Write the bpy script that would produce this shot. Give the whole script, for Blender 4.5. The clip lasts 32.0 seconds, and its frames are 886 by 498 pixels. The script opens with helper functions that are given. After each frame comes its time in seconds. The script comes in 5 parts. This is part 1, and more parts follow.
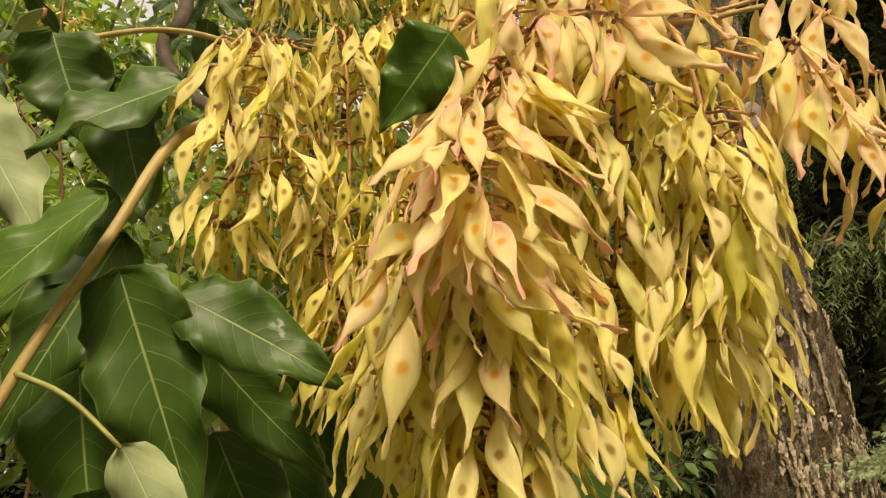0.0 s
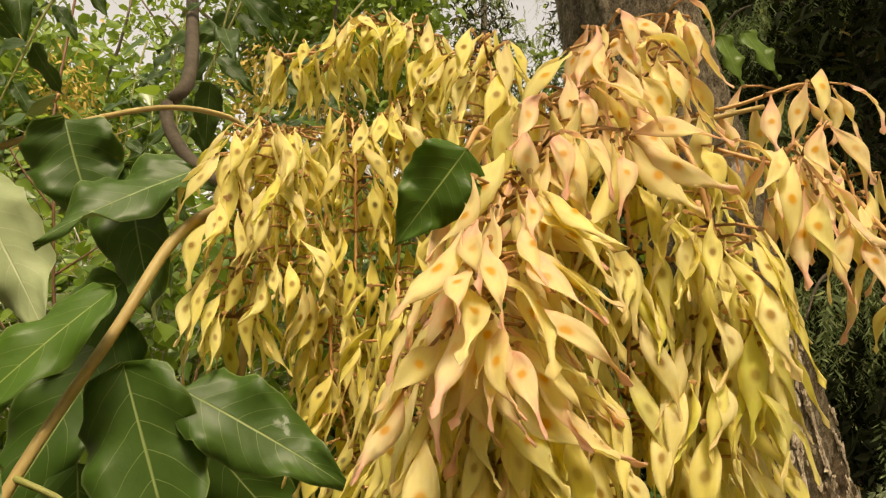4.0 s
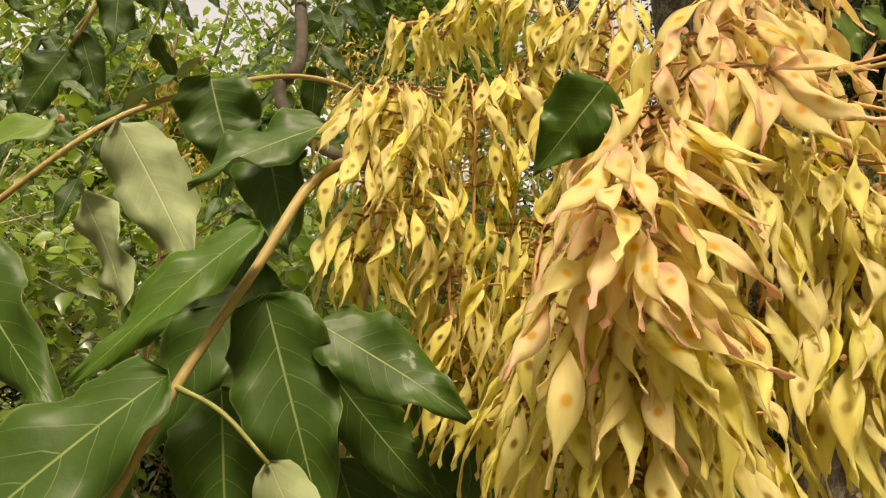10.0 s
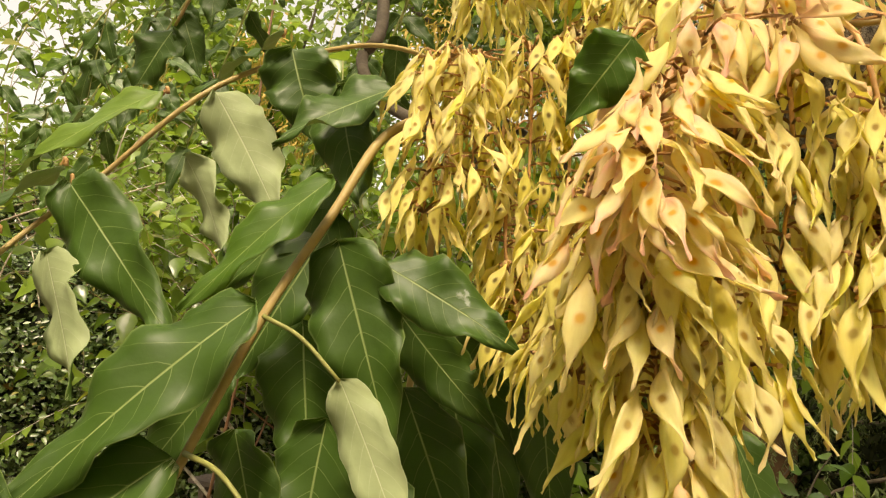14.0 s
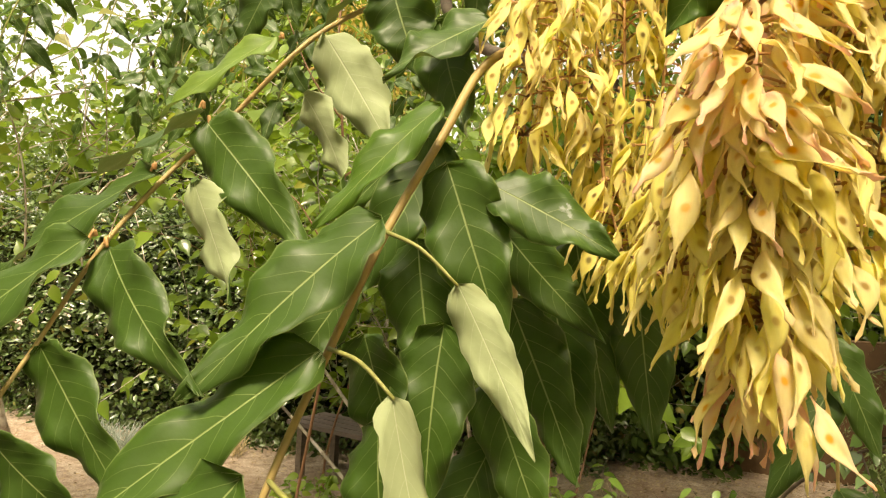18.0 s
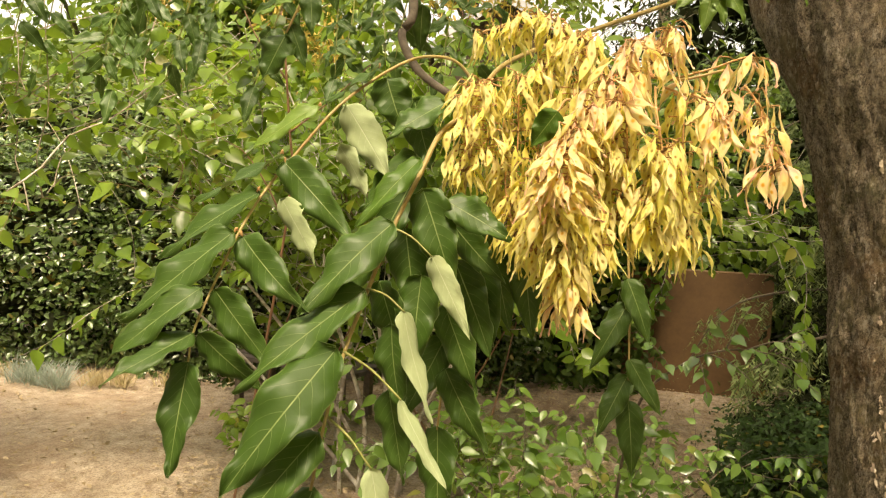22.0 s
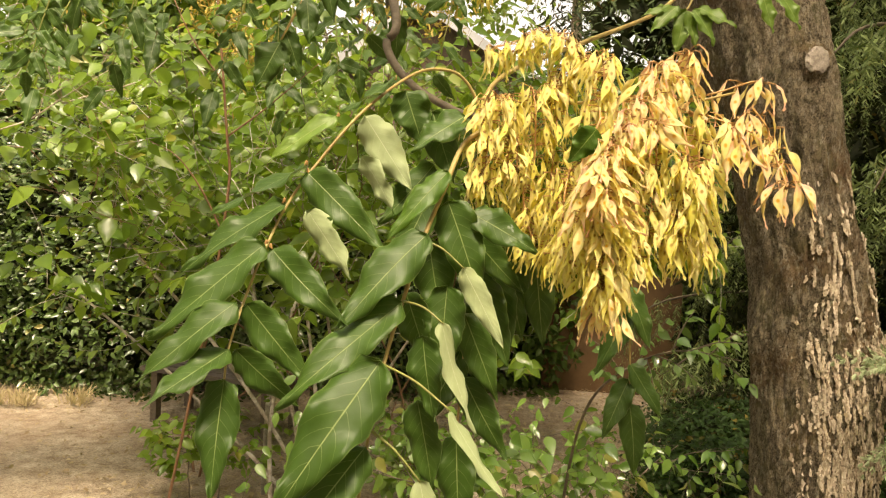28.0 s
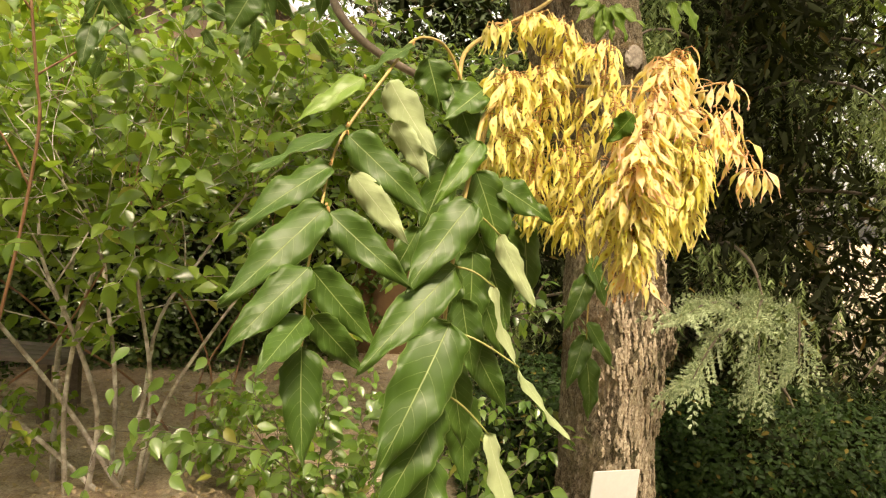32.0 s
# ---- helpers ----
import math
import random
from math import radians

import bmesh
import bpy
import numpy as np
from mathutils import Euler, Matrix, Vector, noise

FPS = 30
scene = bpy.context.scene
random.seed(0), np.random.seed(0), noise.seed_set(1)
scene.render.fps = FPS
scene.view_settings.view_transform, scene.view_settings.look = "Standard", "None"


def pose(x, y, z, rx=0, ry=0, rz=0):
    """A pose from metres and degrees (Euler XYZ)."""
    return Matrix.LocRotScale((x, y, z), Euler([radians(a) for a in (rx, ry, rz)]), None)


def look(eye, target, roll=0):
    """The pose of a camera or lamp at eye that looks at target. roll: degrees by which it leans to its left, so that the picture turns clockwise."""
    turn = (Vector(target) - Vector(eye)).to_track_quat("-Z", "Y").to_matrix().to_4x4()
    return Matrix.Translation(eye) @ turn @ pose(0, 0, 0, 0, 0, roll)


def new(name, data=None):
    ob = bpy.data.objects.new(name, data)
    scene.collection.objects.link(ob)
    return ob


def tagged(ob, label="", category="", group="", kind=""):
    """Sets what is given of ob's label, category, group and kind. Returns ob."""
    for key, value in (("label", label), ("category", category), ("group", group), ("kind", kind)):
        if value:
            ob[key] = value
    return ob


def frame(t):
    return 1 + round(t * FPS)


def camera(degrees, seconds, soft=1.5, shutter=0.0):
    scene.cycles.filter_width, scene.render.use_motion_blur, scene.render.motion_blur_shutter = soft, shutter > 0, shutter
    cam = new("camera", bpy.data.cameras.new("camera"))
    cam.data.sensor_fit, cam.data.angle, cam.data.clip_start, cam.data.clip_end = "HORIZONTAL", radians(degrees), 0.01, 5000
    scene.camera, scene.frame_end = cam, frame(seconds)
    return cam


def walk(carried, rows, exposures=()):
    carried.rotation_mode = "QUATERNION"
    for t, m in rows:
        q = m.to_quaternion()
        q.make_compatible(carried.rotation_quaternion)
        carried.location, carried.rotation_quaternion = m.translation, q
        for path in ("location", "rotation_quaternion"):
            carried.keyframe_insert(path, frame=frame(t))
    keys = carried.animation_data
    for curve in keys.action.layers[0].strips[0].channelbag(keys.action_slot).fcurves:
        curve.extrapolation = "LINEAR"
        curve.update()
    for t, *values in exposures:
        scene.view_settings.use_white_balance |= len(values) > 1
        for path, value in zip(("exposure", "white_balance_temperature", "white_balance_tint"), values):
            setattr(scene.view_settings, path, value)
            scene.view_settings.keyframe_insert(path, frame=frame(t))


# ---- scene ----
cam = camera(66.6, 32.0, soft=1.2)
PATH = [
    (0, (0.015, 0.043, 1.514), (-0.039, 2.03, 1.735), -0.1),
    (0.5, (0.022, 0.048, 1.52), (-0.063, 2.034, 1.737), -0.0),
    (1, (0.018, 0.041, 1.526), (-0.05, 2.027, 1.755), -0.2),
    (1.5, (0.016, 0.045, 1.524), (-0.037, 2.028, 1.779), 0.1),
    (2, (0.02, 0.047, 1.528), (-0.029, 2.03, 1.785), -0.2),
    (2.5, (0.013, 0.046, 1.53), (0.005, 2.029, 1.785), 0.3),
    (3, (0.019, 0.045, 1.533), (0.018, 2.027, 1.806), 0.1),
    (3.5, (0.017, 0.046, 1.534), (0.011, 2.021, 1.849), 0.3),
    (4, (0.007, 0.039, 1.536), (-0.018, 2.007, 1.89), 0.5),
    (4.5, (0.001, 0.038, 1.534), (-0.05, 2.002, 1.908), 0.4),
    (6.5, (-0.013, 0.034, 1.531), (-0.163, 1.99, 1.923), 1.4),
    (7, (-0.016, 0.026, 1.53), (-0.174, 1.98, 1.924), 1.8),
    (7.5, (-0.008, 0.03, 1.527), (-0.195, 1.983, 1.913), 2.0),
    (8, (-0.015, 0.03, 1.524), (-0.194, 1.983, 1.915), 2.1),
    (8.5, (-0.017, 0.023, 1.526), (-0.213, 1.977, 1.903), 2.2),
    (9, (-0.013, 0.028, 1.515), (-0.229, 1.982, 1.878), 2.3),
    (9.5, (-0.008, 0.035, 1.514), (-0.242, 1.99, 1.862), 2.4),
    (10, (-0.012, 0.032, 1.509), (-0.269, 1.985, 1.859), 3.2),
    (10.5, (-0.013, 0.027, 1.512), (-0.297, 1.979, 1.84), 2.6),
    (11, (-0.012, 0.025, 1.51), (-0.308, 1.976, 1.834), 2.3),
    (11.5, (-0.008, 0.026, 1.507), (-0.333, 1.974, 1.821), 2.2),
    (12, (-0.001, 0.027, 1.504), (-0.373, 1.968, 1.81), 2.5),
    (12.5, (0.002, 0.03, 1.496), (-0.428, 1.959, 1.802), 3.3),
    (13, (0.008, 0.02, 1.495), (-0.496, 1.934, 1.785), 3.7),
    (13.5, (-0.002, 0.01, 1.49), (-0.491, 1.93, 1.762), 3.5),
    (14, (0.012, 0.006, 1.495), (-0.508, 1.922, 1.737), 4.2),
    (14.5, (0.005, 0.012, 1.483), (-0.588, 1.909, 1.708), 4.6),
    (16.5, (0.009, -0.003, 1.472), (-0.663, 1.874, 1.627), 4.8),
    (17, (0.015, -0.002, 1.464), (-0.682, 1.867, 1.62), 5.2),
    (17.5, (0.01, -0.002, 1.462), (-0.696, 1.861, 1.636), 6.5),
    (18, (0.007, -0.026, 1.474), (-0.724, 1.834, 1.555), 2.8),
    (18.5, (0.011, -0.047, 1.474), (-0.72, 1.813, 1.561), 3.8),
    (19, (0.037, -0.113, 1.497), (-0.702, 1.746, 1.509), 2.1),
    (19.5, (0.031, -0.186, 1.505), (-0.59, 1.715, 1.499), 0.7),
    (20, (0.034, -0.276, 1.515), (-0.456, 1.663, 1.491), 1.4),
    (20.5, (0.056, -0.296, 1.489), (-0.524, 1.618, 1.438), 2.9),
    (21, (0.056, -0.335, 1.507), (-0.454, 1.598, 1.429), 3.0),
    (21.5, (0.058, -0.345, 1.495), (-0.434, 1.592, 1.426), 2.8),
    (22, (0.071, -0.355, 1.511), (-0.433, 1.578, 1.412), 2.7),
    (22.5, (0.079, -0.364, 1.514), (-0.424, 1.569, 1.419), 2.5),
    (23, (0.077, -0.369, 1.507), (-0.419, 1.566, 1.422), 2.3),
    (23.5, (0.076, -0.368, 1.515), (-0.409, 1.57, 1.418), 2.2),
    (24, (0.07, -0.364, 1.512), (-0.383, 1.581, 1.416), 2.1),
    (24.5, (0.062, -0.369, 1.51), (-0.376, 1.58, 1.418), 1.9),
    (26.5, (0.04, -0.367, 1.514), (-0.351, 1.593, 1.419), 2.4),
    (27, (0.039, -0.368, 1.511), (-0.354, 1.591, 1.426), 2.5),
    (27.5, (0.015, -0.378, 1.513), (-0.363, 1.584, 1.43), 2.6),
    (28, (-0.046, -0.387, 1.512), (-0.293, 1.597, 1.442), 2.8),
    (28.5, (-0.083, -0.392, 1.512), (-0.203, 1.604, 1.451), 3.9),
    (29, (-0.084, -0.429, 1.519), (-0.2, 1.565, 1.426), 4.7),
    (29.5, (-0.151, -0.431, 1.517), (-0.193, 1.562, 1.347), 4.5),
    (30, (-0.26, -0.382, 1.508), (-0.065, 1.603, 1.37), 3.3),
    (30.5, (-0.301, -0.371, 1.5), (0.019, 1.599, 1.369), 3.8),
    (31, (-0.309, -0.391, 1.502), (0.071, 1.569, 1.375), 4.0),
    (31.5, (-0.321, -0.407, 1.498), (0.09, 1.546, 1.379), 4.8),
    (32, (-0.32, -0.404, 1.496), (0.102, 1.547, 1.369), 4.9),
]
KELVIN, TINT = 8900, 13
STOPS = [(0, -0.10), (13, 0.08), (17, 0.54), (23, 0.52), (28, 0.50), (32, 0.76)]
walk(cam, [(t, look(eye, target, roll)) for t, eye, target, roll in PATH], [(t, stops, KELVIN, TINT) for t, stops in STOPS])

# ---- world, sun ----
SUN_EL, SUN_AZ = 64.0, 172.0   # degrees; azimuth clockwise from +y
world = bpy.data.worlds.new("sky")
scene.world = world
world.use_nodes = True
wn = world.node_tree.nodes
sky = wn.new("ShaderNodeTexSky")
sky.sky_type, sky.sun_disc = "NISHITA", False
sky.sun_elevation, sky.sun_rotation = radians(SUN_EL), radians(SUN_AZ)
sky.air_density, sky.dust_density, sky.ozone_density = 1.0, 5.0, 1.0
wn["Background"].inputs["Strength"].default_value = 0.31
haze = wn.new("ShaderNodeHueSaturation")   # thin bright cloud
haze.inputs["Saturation"].default_value = 0.35
world.node_tree.links.new(sky.outputs[0], haze.inputs["Color"])
world.node_tree.links.new(haze.outputs[0], wn["Background"].inputs["Color"])
sun = new("sun", bpy.data.lights.new("sun", "SUN"))
sun.data.energy, sun.data.angle, sun.data.color = 3.9, radians(13.0), (1.0, 0.95, 0.86)
sun_dir = Vector((math.sin(radians(SUN_AZ)) * math.cos(radians(SUN_EL)), math.cos(radians(SUN_AZ)) * math.cos(radians(SUN_EL)), math.sin(radians(SUN_EL))))
sun.matrix_world = look(sun_dir * 30, (0, 0, 0))


# ---- materials ----
class Nodes:
    """A small builder for node materials."""

    def __init__(self, name):
        self.mat = bpy.data.materials.new(name)
        self.mat.use_nodes = True
        self.t = self.mat.node_tree
        self.b = self.t.nodes["Principled BSDF"]
        self.out = self.t.nodes["Material Output"]

    def n(self, kind, **props):
        node = self.t.nodes.new("ShaderNode" + kind)
        for k, v in props.items():
            if k == "operation":
                node.operation = v
            elif k == "data_type":
                node.data_type = v
            elif k == "blend_type":
                node.blend_type = v
        return node

    def link(self, a, b):
        self.t.links.new(a, b)

    def val(self, sock, v):
        if isinstance(v, (int, float)):
            sock.default_value = v
        elif isinstance(v, tuple):
            sock.default_value = v if len(v) == 4 else (*v, 1)
        else:
            self.link(v, sock)

    def math(self, op, a, b=0.0, clamp=False):
        m = self.n("Math", operation=op)
        m.use_clamp = clamp
        self.val(m.inputs[0], a)
        self.val(m.inputs[1], b)
        return m.outputs[0]

    def mix(self, fac, a, b, kind="MIX"):
        m = self.n("Mix", data_type="RGBA", blend_type=kind)
        self.val(m.inputs[0], fac)
        self.val(m.inputs[6], a)
        self.val(m.inputs[7], b)
        return m.outputs[2]

    def ramp(self, fac, stops):
        r = self.n("ValToRGB")
        e = r.color_ramp.elements
        while len(e) < len(stops):
            e.new(0.5)
        for el, (p, c) in zip(e, stops):
            el.position, el.color = p, ((c, c, c, 1) if isinstance(c, (int, float)) else (*c, 1))
        self.val(r.inputs[0], fac)
        return r.outputs[0]

    def noise(self, scale, detail=4.0, rough=0.6, coord="Object", stretch=None):
        c = self.n("TexCoord").outputs[coord]
        if stretch:
            mp = self.n("Mapping")
            mp.inputs["Scale"].default_value = stretch
            self.link(c, mp.inputs[0])
            c = mp.outputs[0]
        t = self.n("TexNoise")
        t.inputs["Scale"].default_value, t.inputs["Detail"].default_value, t.inputs["Roughness"].default_value = scale, detail, rough
        self.link(c, t.inputs["Vector"])
        return t.outputs["Fac"]

    def voronoi(self, scale, coord="Object", stretch=None, feature="F1"):
        c = self.n("TexCoord").outputs[coord]
        if stretch:
            mp = self.n("Mapping")
            mp.inputs["Scale"].default_value = stretch
            self.link(c, mp.inputs[0])
            c = mp.outputs[0]
        t = self.n("TexVoronoi")
        t.feature = feature
        t.inputs["Scale"].default_value = scale
        self.link(c, t.inputs["Vector"])
        return t.outputs["Distance"]

    def uv(self):
        s = self.n("SeparateXYZ")
        self.link(self.n("UVMap").outputs[0], s.inputs[0])
        return s.outputs[0], s.outputs[1]

    def bump(self, height, strength=0.3, dist=0.002):
        b = self.n("Bump")
        b.inputs["Strength"].default_value, b.inputs["Distance"].default_value = strength, dist
        self.link(height, b.inputs["Height"])
        self.link(b.outputs[0], self.b.inputs["Normal"])
        return b.outputs[0]

    def done(self, color=None, rough=None, spec=None, glow=0.0, glow_color=None, normal=None):
        """glow: the share of light that passes through thin tissue."""
        if color is not None:
            self.val(self.b.inputs["Base Color"], color)
        if rough is not None:
            self.val(self.b.inputs["Roughness"], rough)
        if spec is not None:
            self.b.inputs["Specular IOR Level"].default_value = spec
        if glow:
            tr = self.n("BsdfTranslucent")
            self.val(tr.inputs["Color"], glow_color if glow_color is not None else color)
            mx = self.n("MixShader")
            mx.inputs[0].default_value = glow
            self.link(self.b.outputs[0], mx.inputs[1])
            self.link(tr.outputs[0], mx.inputs[2])
            self.link(mx.outputs[0], self.out.inputs["Surface"])
        return self.mat


def leaf_material(name, dark, light, vein, rough, glow, glow_tint, spec=0.5, stains=()):
    """Leaflet tissue with midrib, side veins and blotches; u runs along the leaf, v across (-1 to 1)."""
    k = Nodes(name)
    u, v = k.uv()
    av = k.math("ABSOLUTE", v)
    wob = k.noise(60, 2)
    side = k.math("SINE", k.math("MULTIPLY", k.math("ADD", k.math("SUBTRACT", u, k.math("MULTIPLY", k.math("POWER", av, 1.3), 0.22)), k.math("MULTIPLY", wob, 0.03)), 58.0))
    sidev = k.ramp(side, [(0.0, 0.0), (0.984, 0.0), (1.0, 1.0)])
    sidev = k.math("MULTIPLY", sidev, k.math("SUBTRACT", 1.0, k.math("MULTIPLY", av, 0.75)))
    mid = k.ramp(av, [(0.0, 1.0), (0.012, 1.0), (0.034, 0.0)])
    edge = k.ramp(av, [(0.0, 0.0), (0.955, 0.0), (0.99, 1.0)])
    big, small = k.noise(22, 3), k.noise(240, 3)
    rnd = k.n("ObjectInfo").outputs["Random"]
    base = k.mix(k.math("ADD", k.math("MULTIPLY", big, 0.7), k.math("MULTIPLY", rnd, 0.3)), dark, light)
    base = k.mix(k.math("MULTIPLY", small, 0.25), base, tuple(c * 0.6 for c in dark))
    lines = k.math("MAXIMUM", k.math("MULTIPLY", sidev, 0.6), k.math("MAXIMUM", k.math("MULTIPLY", mid, 0.9), k.math("MULTIPLY", edge, 0.45)))
    col = k.mix(lines, base, vein)
    blemish = k.ramp(k.noise(55, 4, 0.7), [(0.70, 0.0), (0.74, 0.6)])
    col = k.mix(blemish, col, tuple(0.5 * (a + b) for a, b in zip(light, (0.30, 0.22, 0.06))))
    for su, sv, r in stains:
        a, b = k.math("MULTIPLY", k.math("SUBTRACT", u, su), 3.2), k.math("SUBTRACT", v, sv)
        dist = k.math("ADD", k.math("SQRT", k.math("ADD", k.math("MULTIPLY", a, a), k.math("MULTIPLY", b, b))), k.math("MULTIPLY", k.math("SUBTRACT", k.noise(420, 4), 0.5), 0.35))
        col = k.mix(k.ramp(dist, [(r * 0.4, 0.5), (r, 0.0)]), col, (0.50, 0.56, 0.48))
    quilt = k.math("ADD", k.math("MULTIPLY", side, 0.10), k.math("ADD", k.math("MULTIPLY", big, 0.6), k.math("MULTIPLY", small, 0.3)))
    k.bump(k.math("SUBTRACT", quilt, k.math("MULTIPLY", mid, 0.8)), 0.35, 0.0015)
    k.val(k.b.inputs["Roughness"], k.math("ADD", rough - 0.14, k.math("MULTIPLY", k.noise(70, 4), 0.28)))
    return k.done(col, None, spec, glow, k.mix(0.0, col, (1, 1, 1)) if glow_tint is None else k.mix(0.5, col, glow_tint))


TOP_TONES = ((0.028, 0.074, 0.008), (0.077, 0.158, 0.024), (0.30, 0.39, 0.14), 0.48, 0.20, (0.30, 0.55, 0.03), 0.42)
LEAF_TOP = leaf_material("leaflet upper side", *TOP_TONES)
LEAF_STAINED = leaf_material("stained leaflet", *TOP_TONES, ((0.52, -0.42, 0.10), (0.57, -0.40, 0.11), (0.545, -0.62, 0.07)))
LEAF_UNDER = leaf_material("leaflet underside", (0.40, 0.50, 0.25), (0.56, 0.65, 0.38), (0.70, 0.76, 0.50), 0.55, 0.36, (0.4, 0.55, 0.10), 0.3)
LEAF_MID = leaf_material("mid green leaf", (0.05, 0.13, 0.012), (0.11, 0.22, 0.03), (0.36, 0.46, 0.14), 0.45, 0.35, (0.35, 0.6, 0.04), 0.4)
LEAF_BRIGHT = leaf_material("bright tissue for young and backlit leaves", (0.14, 0.26, 0.04), (0.22, 0.36, 0.06), (0.42, 0.52, 0.16), 0.45, 0.35, (0.4, 0.6, 0.05))


def samara_material(name, body, pale, pink, green, seed, pinkness):
    """Papery winged seed: clear pale margin, flushed ends, a small seed showing through in the middle."""
    k = Nodes(name)
    u, v = k.uv()
    av = k.math("ABSOLUTE", v)
    rnd = k.n("ObjectInfo").outputs["Random"]
    r2 = k.math("FRACT", k.math("MULTIPLY", rnd, 7.31))
    r3 = k.math("FRACT", k.math("MULTIPLY", rnd, 17.77))
    r4 = k.math("FRACT", k.math("MULTIPLY", rnd, 41.13))
    blot = k.noise(3.6, 3)
    fine = k.noise(26, 3, 0.65, "Object", (1, 0.14, 1))
    col = k.mix(k.ramp(k.math("MULTIPLY", k.math("ADD", blot, r2), 0.5), [(0.2, 0.0), (0.8, 1.0)]), body, pale)
    col = k.mix(k.math("MULTIPLY", k.ramp(r3, [(0.62, 0.0), (1.0, 0.65)]), k.ramp(blot, [(0.35, 0.2), (0.62, 1.0)])), col, green)
    ends = k.math("ADD", k.ramp(u, [(0.0, 1.0), (0.36, 0.16), (0.66, 0.12), (0.94, 1.0)]), k.math("MULTIPLY", k.math("POWER", av, 2.0), 0.30))
    flush = k.math("MULTIPLY", k.math("MULTIPLY", ends, k.ramp(blot, [(0.3, 0.3), (0.6, 1.0)])), k.math("MULTIPLY", k.ramp(r2, [(0.1, 0.1), (0.85, 1.0)]), pinkness), True)
    col = k.mix(k.math("MULTIPLY", flush, 0.85), col, pink)
    col = k.mix(k.ramp(av, [(0.88, 0.0), (0.97, 0.5)]), col, (0.92, 0.80, 0.42))
    col = k.mix(k.math("MULTIPLY", k.ramp(fine, [(0.45, 0.0), (0.7, 1.0)]), 0.16), col, (0.62, 0.42, 0.06))
    du = k.math("MULTIPLY", k.math("SUBTRACT", u, 0.45), 12.5)
    dist = k.math("SQRT", k.math("ADD", k.math("MULTIPLY", du, du), k.math("MULTIPLY", k.math("MULTIPLY", v, v), 3.6)))
    spot = k.ramp(k.math("ADD", dist, k.math("MULTIPLY", k.math("SUBTRACT", blot, 0.5), 0.5)), [(0.0, 1.0), (0.42, 0.9), (0.70, 0.30), (1.05, 0.0)])
    col = k.mix(k.math("MULTIPLY", spot, k.ramp(r4, [(0.0, 0.35), (0.7, 1.0)])), col, seed)
    k.bump(k.math("ADD", k.math("MULTIPLY", fine, 0.6), k.math("MULTIPLY", blot, 0.6)), 0.25, 0.0006)
    k.val(k.b.inputs["Roughness"], k.math("ADD", 0.40, k.math("MULTIPLY", blot, 0.2)))
    return k.done(col, None, 0.3, 0.58, k.mix(0.22, col, (0.99, 0.97, 0.40)))


SAMARA = samara_material("ripe samara", (0.96, 0.90, 0.32), (0.97, 0.94, 0.58), (0.97, 0.72, 0.56), (0.76, 0.84, 0.12), (0.38, 0.20, 0.012), 0.7)
SAMARA_PINK = samara_material("pink flushed samara", (0.97, 0.91, 0.46), (0.98, 0.94, 0.66), (0.98, 0.61, 0.55), (0.78, 0.84, 0.20), (0.82, 0.44, 0.02), 2.0)
SAMARA_OLD = samara_material("older samara", (0.92, 0.85, 0.26), (0.95, 0.90, 0.46), (0.84, 0.54, 0.32), (0.58, 0.62, 0.10), (0.13, 0.07, 0.010), 0.5)


def simple(name, dark, light, scale, rough, bump=0.3, dist=0.002, stretch=None, spec=0.4, second=None):
    k = Nodes(name)
    a = k.noise(scale, 5, 0.65, "Object", stretch)
    b = k.noise(scale * 7.3, 3, 0.6, "Object", stretch)
    col = k.mix(k.ramp(k.math("ADD", k.math("MULTIPLY", a, 0.7), k.math("MULTIPLY", b, 0.3)), [(0.3, 0.0), (0.7, 1.0)]), dark, light)
    if second:
        col = k.mix(k.ramp(k.noise(scale * 0.37, 3), [(0.48, 0.0), (0.62, 0.8)]), col, second)
    k.bump(k.math("ADD", a, k.math("MULTIPLY", b, 0.5)), bump, dist)
    return k.done(col, rough, spec)


def far_leaf(name, dark, light, rough=0.45, glow=0.22, spec=0.5):
    """Leaves of shrubs and trees; each leaf takes its own tone."""
    k = Nodes(name)
    isl = k.n("NewGeometry").outputs["Random Per Island"]
    n = k.noise(35, 2)
    col = k.mix(k.math("ADD", k.math("MULTIPLY", isl, 0.75), k.math("MULTIPLY", n, 0.3)), dark, light)
    col = k.mix(k.ramp(isl, [(0.965, 0.0), (0.985, 0.5)]), col, (0.32, 0.20, 0.05))
    return k.done(col, k.math("ADD", rough - 0.1, k.math("MULTIPLY", isl, 0.2)), spec, glow, k.mix(0.4, col, (0.35, 0.5, 0.04)))


STALK = simple("green brown stalk", (0.33, 0.21, 0.075), (0.50, 0.40, 0.16), 22, 0.5, 0.3, 0.0006)
LEAF_STALK = simple("pale green leaf stalk", (0.20, 0.22, 0.06), (0.34, 0.34, 0.11), 60, 0.5, 0.2, 0.0005)
STALK_RED = simple("reddish stalk", (0.46, 0.22, 0.09), (0.64, 0.40, 0.17), 80, 0.5, 0.3, 0.0005)
TWIG = simple("grey twig bark", (0.06, 0.045, 0.032), (0.19, 0.15, 0.11), 40, 0.8, 0.5, 0.002)
STEM = simple("pale shrub bark", (0.17, 0.12, 0.08), (0.50, 0.42, 0.33), 26, 0.85, 0.6, 0.004, (1, 1, 0.4), 0.3, (0.74, 0.69, 0.60))


